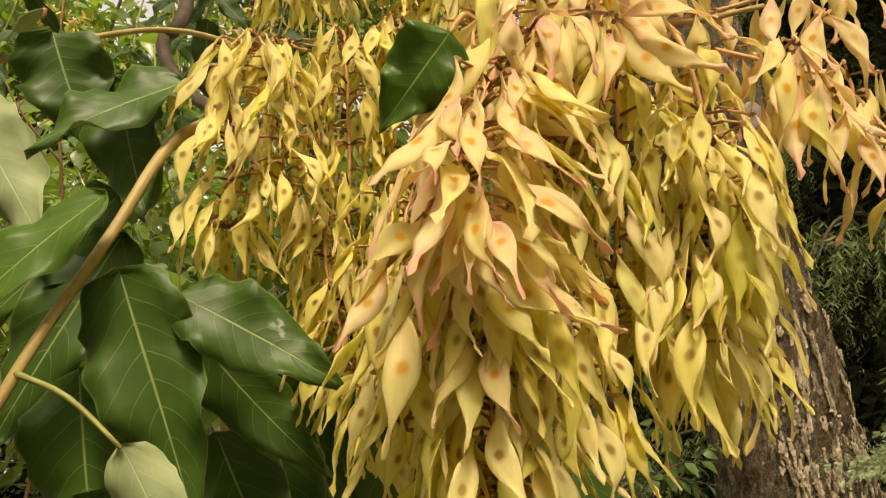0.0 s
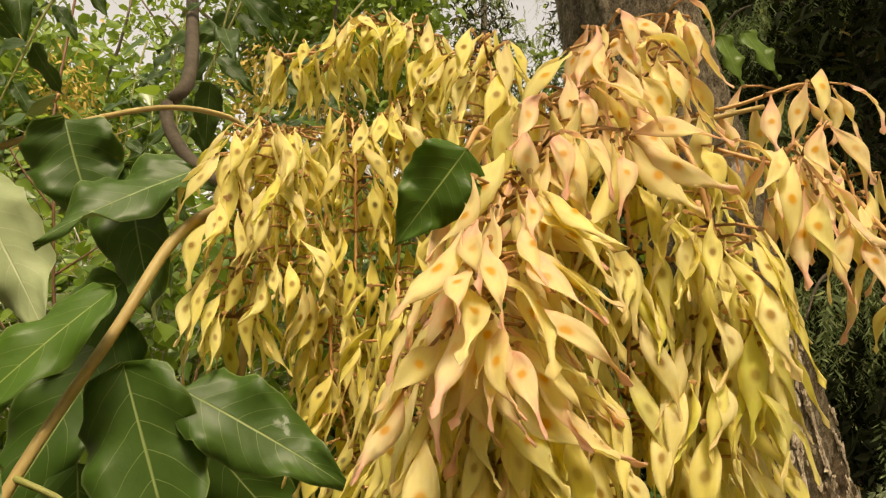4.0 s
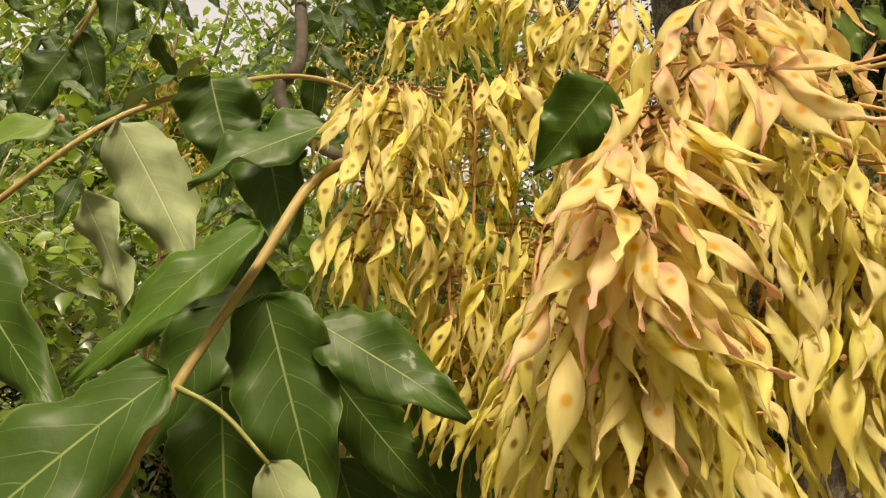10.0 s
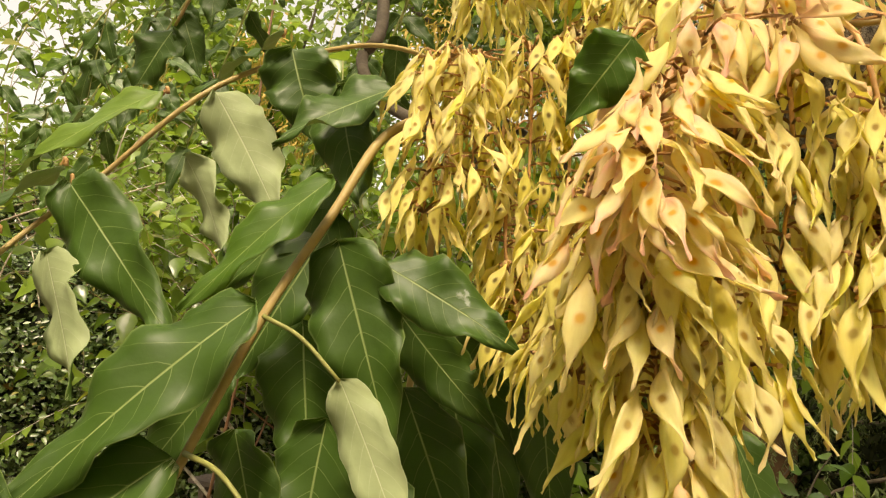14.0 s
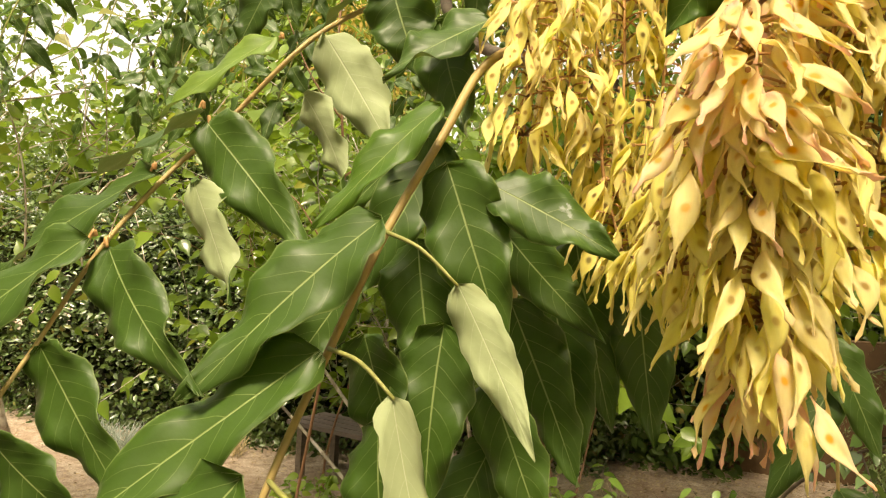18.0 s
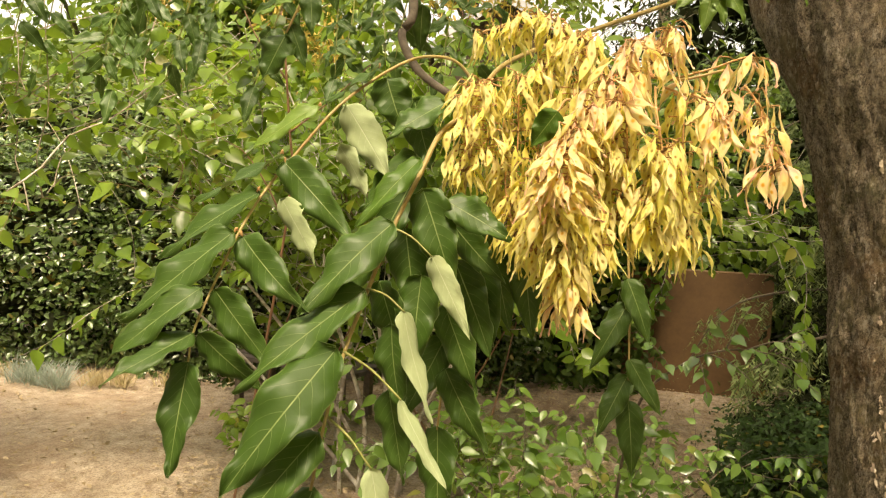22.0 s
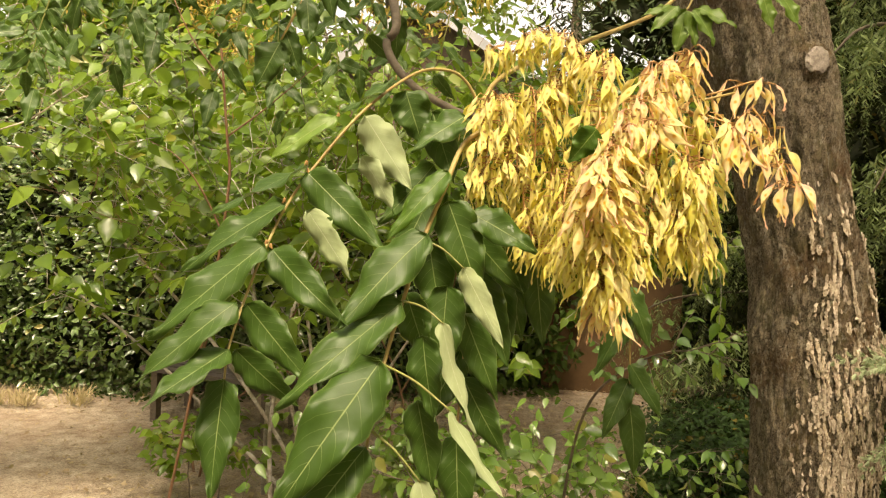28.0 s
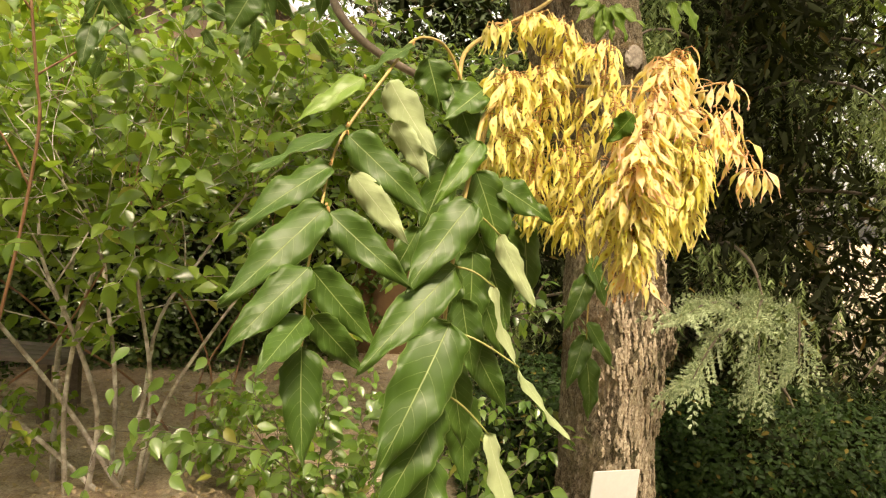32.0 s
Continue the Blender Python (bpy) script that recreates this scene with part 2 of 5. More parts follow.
STEM_GREY = simple("mottled grey shrub bark", (0.15, 0.12, 0.095), (0.46, 0.41, 0.35), 40, 0.85, 0.6, 0.004, (1, 1, 0.5), 0.3, (0.66, 0.62, 0.56))
STEM_RED = simple("reddish twig bark", (0.13, 0.060, 0.032), (0.30, 0.165, 0.09), 40, 0.7, 0.4, 0.002, (1, 1, 0.5))


def bark_material():
    k = Nodes("tree bark")
    fine = k.noise(190, 5, 0.75, "Object", (1, 1, 0.8))
    mid = k.noise(42, 6, 0.75, "Object", (1, 1, 0.55))
    big = k.noise(4.5, 4, 0.65)
    lines = k.noise(34, 6, 0.75, "Object", (1, 1, 0.36))
    cracks = k.ramp(k.math("ABSOLUTE", k.math("SUBTRACT", lines, 0.5)), [(0.0, 0.0), (0.03, 1.0)])
    tone = k.ramp(k.math("ADD", k.math("MULTIPLY", mid, 0.5), k.math("MULTIPLY", fine, 0.5)), [(0.42, 0.0), (0.58, 1.0)])
    col = k.mix(tone, (0.085, 0.066, 0.044), (0.41, 0.335, 0.235))
    col = k.mix(k.ramp(big, [(0.52, 0.0), (0.62, 0.6)]), col, (0.20, 0.105, 0.048))
    col = k.mix(k.ramp(k.noise(9, 5, 0.7), [(0.50, 0.0), (0.62, 0.55)]), col, (0.17, 0.165, 0.09))
    col = k.mix(k.ramp(k.noise(60, 5, 0.75, "Object", (1, 1, 0.5)), [(0.53, 0.0), (0.60, 0.75)]), col, (0.42, 0.37, 0.29))
    col = k.mix(k.math("MULTIPLY", k.math("SUBTRACT", 1.0, cracks), 0.5), col, (0.030, 0.020, 0.013))
    k.bump(k.math("ADD", k.math("MULTIPLY", cracks, 0.35), k.math("ADD", k.math("MULTIPLY", fine, 0.8), k.math("MULTIPLY", mid, 1.0))), 1.0, 0.02)
    return k.done(col, 0.92, 0.15)


BARK = bark_material()
BARK_FLAKE = far_leaf("flaking bark", (0.20, 0.13, 0.08), (0.72, 0.63, 0.50), 0.9, 0.0, 0.2)
WOODCUT = simple("weathered cut wood", (0.06, 0.04, 0.03), (0.50, 0.44, 0.38), 42, 0.8, 0.6, 0.004)


def earth_material():
    k = Nodes("dry earth with litter")
    big, mid, fine = k.noise(1.3, 4), k.noise(9, 5, 0.7), k.noise(85, 5, 0.75)
    chips = k.voronoi(60)
    col = k.mix(k.ramp(mid, [(0.34, 0.0), (0.66, 1.0)]), (0.27, 0.205, 0.142), (0.56, 0.475, 0.365))
    col = k.mix(k.ramp(fine, [(0.36, 0.65), (0.58, 0.0)]), col, (0.11, 0.075, 0.05))
    col = k.mix(k.ramp(chips, [(0.10, 0.7), (0.24, 0.0)]), col, (0.50, 0.42, 0.31))
    col = k.mix(k.ramp(big, [(0.47, 0.0), (0.66, 0.55)]), col, (0.27, 0.175, 0.11))
    k.bump(k.math("ADD", mid, k.math("MULTIPLY", fine, 0.6)), 0.9, 0.02)
    return k.done(col, 0.95, 0.15)


EARTH = earth_material()
SIGN_WHITE = simple("white enamel plate", (0.74, 0.74, 0.73), (0.84, 0.84, 0.83), 12, 0.35, 0.05, 0.0005)
WALL_OCHRE = simple("ochre render", (0.095, 0.053, 0.024), (0.165, 0.095, 0.042), 4, 0.9, 0.3, 0.004)
ROOF_BROWN = simple("brown roof boards", (0.09, 0.06, 0.045), (0.17, 0.12, 0.09), 6, 0.85, 0.4, 0.004)
FASCIA = simple("pale fascia paint", (0.45, 0.45, 0.47), (0.58, 0.58, 0.60), 6, 0.6, 0.1, 0.001)
BENCH_WOOD = simple("weathered bench boards", (0.07, 0.055, 0.05), (0.16, 0.13, 0.11), 18, 0.8, 0.4, 0.003, (0.2, 1, 1))
LITTER = far_leaf("dry leaf litter", (0.17, 0.105, 0.055), (0.50, 0.40, 0.27), 0.8, 0.1, 0.2)
L_SHRUB = far_leaf("shrub leaves", (0.032, 0.095, 0.011), (0.23, 0.35, 0.048), 0.30, 0.44, 0.5)
L_HEDGE = far_leaf("hedge leaves", (0.018, 0.045, 0.010), (0.10, 0.16, 0.04), 0.30, 0.12, 0.6)
L_PRIVET = far_leaf("glossy low shrub leaves", (0.042, 0.115, 0.018), (0.18, 0.30, 0.06), 0.27, 0.30, 0.7)
L_GLOSSY = far_leaf("glossy sprig leaves", (0.05, 0.12, 0.03), (0.17, 0.28, 0.08), 0.22, 0.25, 0.9)
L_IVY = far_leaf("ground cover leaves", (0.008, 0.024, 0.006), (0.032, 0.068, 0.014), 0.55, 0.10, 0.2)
L_TREE = far_leaf("tree crown leaves", (0.045, 0.095, 0.016), (0.19, 0.29, 0.045), 0.45, 0.35, 0.3)
# darker copy of the tree leaves: the thicket's shade is in its colour
L_THICKET = far_leaf("thicket leaves darkened for shade", (0.018, 0.045, 0.008), (0.085, 0.145, 0.028), 0.45, 0.25, 0.25)
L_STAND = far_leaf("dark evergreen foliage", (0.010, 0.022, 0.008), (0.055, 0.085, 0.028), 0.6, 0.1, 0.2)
L_GRASS_BLUE = far_leaf("blue grey grass", (0.16, 0.20, 0.17), (0.34, 0.40, 0.36), 0.6, 0.2, 0.3)
L_GRASS_DRY = far_leaf("dry grass", (0.30, 0.23, 0.12), (0.55, 0.45, 0.27), 0.7, 0.2, 0.2)
L_CROWN = far_leaf("overhead shade crown leaves", (0.030, 0.085, 0.012), (0.10, 0.21, 0.03), 0.45, 0.3, 0.3)
L_CONIFER = far_leaf("conifer sprays", (0.034, 0.062, 0.018), (0.33, 0.42, 0.18), 0.6, 0.14, 0.25)
L_CONIFER_PALE = far_leaf("pale conifer sprays", (0.20, 0.28, 0.14), (0.62, 0.70, 0.48), 0.6, 0.2, 0.3)
# near-black leaves: the shade inside hedge and conifers is put in the colour
L_INNER_DARK = far_leaf("near-black inner leaves for shade", (0.010, 0.012, 0.006), (0.032, 0.038, 0.016), 0.8, 0.05, 0.1)
L_SEEDS = far_leaf("far seed bunches", (0.36, 0.24, 0.05), (0.55, 0.40, 0.12), 0.6, 0.25, 0.2)


# ---- mesh helpers ----
def mesh_from(name, verts, faces, mat=None, smooth=True):
    me = bpy.data.meshes.new(name)
    me.from_pydata([tuple(v) for v in verts], [], faces)
    if smooth:
        me.polygons.foreach_set("use_smooth", [True] * len(me.polygons))
    for m in (mat if isinstance(mat, (list, tuple)) else [mat]):
        if m:
            me.materials.append(m)
    return me


def part(name, data, parent, label="", m=None):
    """One mesh object under a thing or a part."""
    ob = new(name, data)
    ob.parent = parent
    if m is not None:
        ob.matrix_basis = m
    if label:
        ob["label"] = label
    return ob


def thing(name, label, category, group="", kind="", at=(0, 0, 0), data=None):
    ob = new(name, data)
    ob.location = at
    return tagged(ob, label, category, group, kind)


def spline(points, steps=6):
    """Catmull-Rom through the points."""
    p = [Vector(q) for q in points]
    p = [p[0] * 2 - p[1]] + p + [p[-1] * 2 - p[-2]]
    out = []
    for i in range(1, len(p) - 2):
        a, b, c, d = p[i - 1:i + 3]
        for j in range(steps):
            t = j / steps
            out.append(0.5 * (2 * b + (c - a) * t + (2 * a - 5 * b + 4 * c - d) * t * t + (3 * b - a - 3 * c + d) * t ** 3))
    out.append(p[-2])
    return out


def tube(points, r0, r1, seg=8, wob=0.0, seed=0):
    """Verts and faces of a tapered tube along points."""
    rng = random.Random(seed)
    verts, faces = [], []
    n = len(points)
    up = Vector((0.31, 0.2, 0.93))
    for i, p in enumerate(points):
        d = (points[min(i + 1, n - 1)] - points[max(i - 1, 0)]).normalized()
        a = d.cross(up)
        if a.length < 0.05:
            a = d.cross(Vector((1, 0, 0)))
        a.normalize()
        b = d.cross(a)
        r = r0 + (r1 - r0) * i / (n - 1)
        for s in range(seg):
            w = 2 * math.pi * s / seg
            rr = r * (1 + wob * (rng.random() - 0.5))
            verts.append(p + a * (math.cos(w) * rr) + b * (math.sin(w) * rr))
    for i in range(n - 1):
        for s in range(seg):
            q = (s + 1) % seg
            faces.append((i * seg + s, i * seg + q, (i + 1) * seg + q, (i + 1) * seg + s))
    faces.append(tuple(range(seg))[::-1])
    faces.append(tuple((n - 1) * seg + s for s in range(seg)))
    return verts, faces


def merged(pieces):
    verts, faces = [], []
    for v, f in pieces:
        o = len(verts)
        verts += v
        faces += [tuple(i + o for i in q) for q in f]
    return verts, faces


def stalk(name, points, r0, r1, mat, parent, seg=8, label="", steps=6):
    v, f = tube(spline(points, steps), r0, r1, seg)
    return part(name, mesh_from(name, v, f, mat), parent, label)


def frame_of(direction, normal):
    """Axes (across, along, normal) as a matrix, with along kept."""
    y = Vector(direction).normalized()
    z = Vector(normal)
    z = z - y * z.dot(y)
    if z.length < 1e-3:
        z = y.orthogonal()
    z.normalize()
    x = y.cross(z)
    return Matrix((x, y, z)).transposed()


def leaflet_mesh(name, length, width, rng, curl=0.12, fold=0.25, wave=0.06, top=None, under=None, teeth=True):
    """A leaflet of two skins: base at the origin, tip along +y, upper side +z."""
    nu, nv = 26, 4
    top, under = top or LEAF_TOP, under or LEAF_UNDER
    ph, ph2, bend = rng.uniform(0, 6.28), rng.uniform(0, 6.28), rng.uniform(-0.06, 0.06)
    cols = [-1, -0.66, -0.33, 0, 0.33, 0.66, 1]
    grid, uvs = [], []
    for i in range(nu + 1):
        u = i / nu
        w = (u ** 0.48) * ((1 - u) ** 0.98) * 1.93
        w = w * (1 - 0.22 * max(0, u - 0.55) / 0.45)
        for v in cols:
            e = w
            if teeth and abs(v) == 1:
                side = 1 if v > 0 else -1
                if 0.02 < u < 0.2:
                    e *= 1 + 0.16 * max(0, math.sin((u - 0.02) * 34 + side)) 
                e *= 1 + 0.05 * math.sin(u * 37 + ph * side) * (1 - 0.5 * u)
            x = v * e * width * (1.0 + 0.06 * math.sin(ph)) + bend * length * u * u
            y = u * length
            z = abs(v) * e * width * fold + wave * width * (v * v) * (math.sin(u * 13 + ph + (1.7 if v > 0 else 0)) + 0.35 * math.sin(u * 29 + ph2 + (2.3 if v > 0 else 0))) - curl * length * u * u
            z += 0.04 * length * math.sin(u * 3.1 + ph2) * 0.6
            grid.append(Vector((x, y, z)))
            uvs.append((u, v))
    m = len(cols)
    verts = [g.copy() for g in grid] + [g - Vector((0, 0, 0.0004)) for g in grid]
    off = len(grid)
    faces, mats = [], []
    for i in range(nu):
        for j in range(m - 1):
            a, b, c, d = i * m + j, i * m + j + 1, (i + 1) * m + j + 1, (i + 1) * m + j
            faces += [(a, b, c), (a, c, d), (c + off, b + off, a + off), (d + off, c + off, a + off)]
            mats += [0, 0, 1, 1]
        for j in (0, m - 1):
            a, d = i * m + j, (i + 1) * m + j
            faces.append((a, d, d + off, a + off) if j == 0 else (d, a, a + off, d + off))
            mats.append(0)
    me = mesh_from(name, verts, faces, [top, under])
    me.polygons.foreach_set("material_index", mats)
    lay = me.uv_layers.new(name="UVMap")
    idx = np.zeros(len(me.loops), dtype=np.int32)
    me.loops.foreach_get("vertex_index", idx)
    table = np.array(uvs + uvs, dtype=np.float32)
    lay.data.foreach_set("uv", table[idx].ravel())
    return me


def leaflet(parent, base, tip, ratio, normal, seed, top=None, under=None, label="", petiole=None, stem=None, curl=0.10, fold=0.12, wave=0.20):
    """A leaflet from base to tip with its own stalk from the point petiole."""
    rng = random.Random(seed)
    base, tip = Vector(base), Vector(tip)
    d = tip - base
    me = leaflet_mesh("leaflet", d.length * (1 + curl * 0.5), d.length * ratio * 1.10, rng, curl, fold, wave, top, under)
    f = frame_of(d, normal)
    tilt = math.atan(curl)
    m = Matrix.Translation(base) @ f.to_4x4() @ Matrix.Rotation(tilt, 4, "X")
    ob = part("leaflet", me, parent, label, m)
    if petiole is not None:
        p = Vector(petiole)
        v, fc = tube(spline([p, p.lerp(base, 0.5) + Vector((0, 0, 0.004)), base + d * 0.02], 4), 0.0014, 0.0009, 6)
        part("petiole", mesh_from("petiole", v, fc, stem or STALK_RED), parent)
    return ob


def samara_mesh(seed, mat):
    """A winged seed 1 long: stalk end at the origin, tip along +y."""
    rng = random.Random(seed)
    nu = 16
    cols = [-1, -0.55, 0, 0.55, 1]
    tw0, tw1 = rng.uniform(-1.5, 1.5), rng.choice((-1, 1)) * rng.uniform(0.5, 2.6)
    roll = rng.uniform(-0.7, 0.7)
    cup = rng.uniform(-0.5, 0.6)
    bow, sway = rng.uniform(-0.10, 0.14), rng.uniform(-0.09, 0.09)
    wide = rng.uniform(0.092, 0.128)
    knob_size = rng.choice((0.1, 0.2, 0.28, 0.4))
    grid, uvs, bumps = [], [], []
    for i in range(nu + 1):
        u = i / nu
        body = math.exp(-(abs(u - 0.43) / (0.285 if u < 0.43 else 0.30)) ** 2.5)
        knob = knob_size * math.exp(-((u - 0.95) / 0.035) ** 2)
        neck = 0.17 * min(1, u * 12) * (1 if u < 0.8 else 0.9)
        w = wide * max(body, neck + knob) * (min(1, (1.0 - u) * 14) ** 0.6 if u < 1 else 0.03)
        tw = tw0 * max(0, 0.32 - u) / 0.32 + tw1 * (max(0, u - 0.55) / 0.45) ** 1.3 + roll * (u - 0.45)
        cx, cz = sway * math.sin(u * 5 + seed), bow * math.sin(u * math.pi) + 0.05 * math.sin(seed * 3.1) * max(0, u - 0.6)
        for v in cols:
            x, z = v * w, cup * w * (v * v) + 0.010 * math.sin(u * 15 + v * 3 + seed) + 0.012 * v * v * math.sin(u * 9 + seed * 2 + (2 if v > 0 else 0))
            c, s = math.cos(tw), math.sin(tw)
            grid.append(Vector((cx + x * c - z * s, u, cz + x * s + z * c)))
            bumps.append(0.0035 + 0.020 * math.exp(-((u - 0.46) / 0.075) ** 2 - (v / 0.5) ** 2))
            uvs.append((u, v))
    m = len(cols)
    verts = [g + Vector((0, 0, b)) for g, b in zip(grid, bumps)] + [g - Vector((0, 0, b)) for g, b in zip(grid, bumps)]
    off = len(grid)
    faces = []
    for i in range(nu):
        for j in range(m - 1):
            a, b, c, d = i * m + j, i * m + j + 1, (i + 1) * m + j + 1, (i + 1) * m + j
            faces += [(a, b, c, d), (d + off, c + off, b + off, a + off)]
        for j in (0, m - 1):
            a, d = i * m + j, (i + 1) * m + j
            faces.append((a, d, d + off, a + off) if j == 0 else (d, a, a + off, d + off))
    me = mesh_from("samara", verts, faces, mat)
    lay = me.uv_layers.new(name="UVMap")
    idx = np.zeros(len(me.loops), dtype=np.int32)
    me.loops.foreach_get("vertex_index", idx)
    lay.data.foreach_set("uv", np.array(uvs + uvs, dtype=np.float32)[idx].ravel())
    return me


SAMARAS = {"ripe": [samara_mesh(i, SAMARA) for i in range(24)], "pink": [samara_mesh(40 + i, SAMARA_PINK) for i in range(20)], "old": [samara_mesh(80 + i, SAMARA_OLD) for i in range(18)]}


PEDICEL = mesh_from("pedicel", *tube([Vector((0, 0, 0)), Vector((0, 0.5, 0.0012)), Vector((0, 0.86, 0.0002)), Vector((0, 0.9, 0)), Vector((0, 1.03, 0))], 0.0006, 0.00055, 6), STALK_RED)
for vtx in PEDICEL.vertices:
    if 0.88 < vtx.co.y < 0.95:
        vtx.co.x *= 2.0
        vtx.co.z *= 2.0


def strand(parent, points, count, sort, rng, fan=0.6, reach=0.017, size=0.040, lean=(0, -0.1, 0), r=0.0012, bare=0.0):
    """A hanging fruit stalk with winged seeds on short pedicels all along it, closing in a fan at its end."""
    pts = spline(points, 8) if len(points) > 1 else [Vector(points[0])]
    if len(pts) > 1:
        v, f = tube(pts, r, r * 0.6, 7)
        part("stalk", mesh_from("stalk", v, f, STALK_RED), parent)
    count = int(count * 1.6)
    for i in range(count):
        node_u = (i // 5 * 5 + 2.5 + rng.gauss(0, 0.7)) / count
        t = max(0.0, min(1.0, bare + (1 - bare) * node_u * 1.12))
        node = pts[min(len(pts) - 1, int(t * (len(pts) - 1) + 0.5))]
        w = i * 2.399 + rng.uniform(-0.6, 0.6)
        out = Vector((math.cos(w), math.sin(w), 0))
        rr = rng.uniform(0.35, 1.0)
        start = node + out * reach * rr + Vector((0, 0, rng.uniform(-0.004, 0.007)))
        d = (Vector((0, 0, -1)) + out * fan * rr * rng.uniform(0.4, 1.25) + Vector(lean) + Vector((rng.gauss(0, 0.17), rng.gauss(0, 0.17), 0))).normalized()
        face = out + Vector((rng.gauss(0, 0.5), rng.gauss(0, 0.5) - 0.35, rng.uniform(-0.1, 0.5)))
        s = size * rng.uniform(0.70, 1.06)
        m = Matrix.Translation(start) @ frame_of(d, face).to_4x4() @ Matrix.Diagonal((s, s, s, 1))
        part("samara", rng.choice(SAMARAS[sort]), parent, "", m)
        span = start - node
        part("pedicel", PEDICEL, parent, "", Matrix.Translation(node) @ frame_of(span, out.cross(span) + Vector((0, 0, 0.1))).to_4x4() @ Matrix.Diagonal((1, span.length, 1, 1)))


def leaf_cloud(name, pos, direc, normal, length, width, mat, fold=0.25, curl=0.2, fine=False):
    """One mesh of many small folded leaves. All arguments are arrays over the leaves; fine gives them a rounder, pointed outline."""
    pos, direc, normal = (np.asarray(a, dtype=np.float64) for a in (pos, direc, normal))
    n = len(pos)
    y = direc / np.linalg.norm(direc, axis=1, keepdims=True)
    z = normal - y * (normal * y).sum(1, keepdims=True)
    z /= np.linalg.norm(z, axis=1, keepdims=True) + 1e-9
    x = np.cross(y, z)
    L, W = np.broadcast_to(length, n)[:, None], np.broadcast_to(width, n)[:, None]
    tpl = [(0, 0, 0), (-0.8, 0.25, fold), (0, 0.28, 0), (0.8, 0.25, fold), (-0.75, 0.62, fold), (0, 0.64, -0.02), (0.75, 0.62, fold), (0, 1, 0)]
    fl = [(0, 2, 1), (0, 3, 2), (1, 2, 5, 4), (2, 3, 6, 5), (4, 5, 7), (5, 6, 7)]
    if fine:
        tpl = [(0, 0, 0)] + [(a * w, y, fold * abs(a) * w - 0.03 * (1 - abs(a))) for y, w in ((0.12, 0.62), (0.32, 1.0), (0.55, 0.86), (0.78, 0.40)) for a in (-1, 0, 1)] + [(0, 1, 0)]
        fl = [(0, 2, 1), (0, 3, 2)] + [(i + j, i + j + 1, i + j + 4, i + j + 3) for i in (1, 4, 7) for j in (0, 1)] + [(10, 11, 13), (11, 12, 13)]
    vs = np.stack([pos + x * W * a + y * L * b + z * (W * c - L * curl * b * b) for a, b, c in tpl], 1).reshape(-1, 3)
    per = [i for f in fl for i in f]
    tot = [len(f) for f in fl]
    base = (np.arange(n) * len(tpl))[:, None]
    lv = (base + np.array(per)[None, :]).ravel().astype(np.int32)
    tt = np.tile(np.array(tot), n)
    ls = np.concatenate([[0], np.cumsum(tt)[:-1]]).astype(np.int32)
    me = bpy.data.meshes.new(name)
    me.vertices.add(len(vs))
    me.vertices.foreach_set("co", vs.astype(np.float32).ravel())
    me.loops.add(len(lv))
    me.loops.foreach_set("vertex_index", lv)
    me.polygons.add(len(tt))
    me.polygons.foreach_set("loop_start", ls)
    me.polygons.foreach_set("use_smooth", np.ones(len(tt), dtype=bool))
    me.update(calc_edges=True)
    me.materials.append(mat)
    return me


def chip_cloud(name, pos, direc, normal, length, width, mat, rng):
    """One mesh of many thin ragged chips that lie on a surface, one end lifted."""
    n = len(pos)
    y = direc / np.linalg.norm(direc, axis=1, keepdims=True)
    z = normal - y * (normal * y).sum(1, keepdims=True)
    z /= np.linalg.norm(z, axis=1, keepdims=True) + 1e-9
    x = np.cross(y, z)
    ring = np.array([(-0.5, -0.5, 0), (0.1, -0.62, 0), (0.55, -0.35, 0.1), (0.45, 0.3, 0.35), (-0.05, 0.55, 0.6), (-0.5, 0.25, 0.3)])
    P = ring[None] + rng.normal(0, 0.16, (n, 6, 3)) * np.array([1, 1, 0.5])
    top = pos[:, None] + x[:, None] * P[..., 0:1] * width[:, None, None] * 2 + y[:, None] * P[..., 1:2] * length[:, None, None] * 2 + z[:, None] * (P[..., 2:3] * width[:, None, None] + 0.001)
    low = top - z[:, None] * 0.0018
    vs = np.concatenate([top, low], 1).reshape(-1, 3)
    faces = []
    for i in range(n):
        o = i * 12
        faces.append(tuple(range(o, o + 6)))
        faces += [(o + k, o + 6 + k, o + 6 + (k + 1) % 6, o + (k + 1) % 6) for k in range(6)]
    return mesh_from(name, vs, faces, mat, False)


def rand_dirs(rng, n, droop=0.0, up=0.0):
    d = rng.normal(size=(n, 3))
    d[:, 2] = d[:, 2] * 0.6 - droop + up
    return d / np.linalg.norm(d, axis=1, keepdims=True)


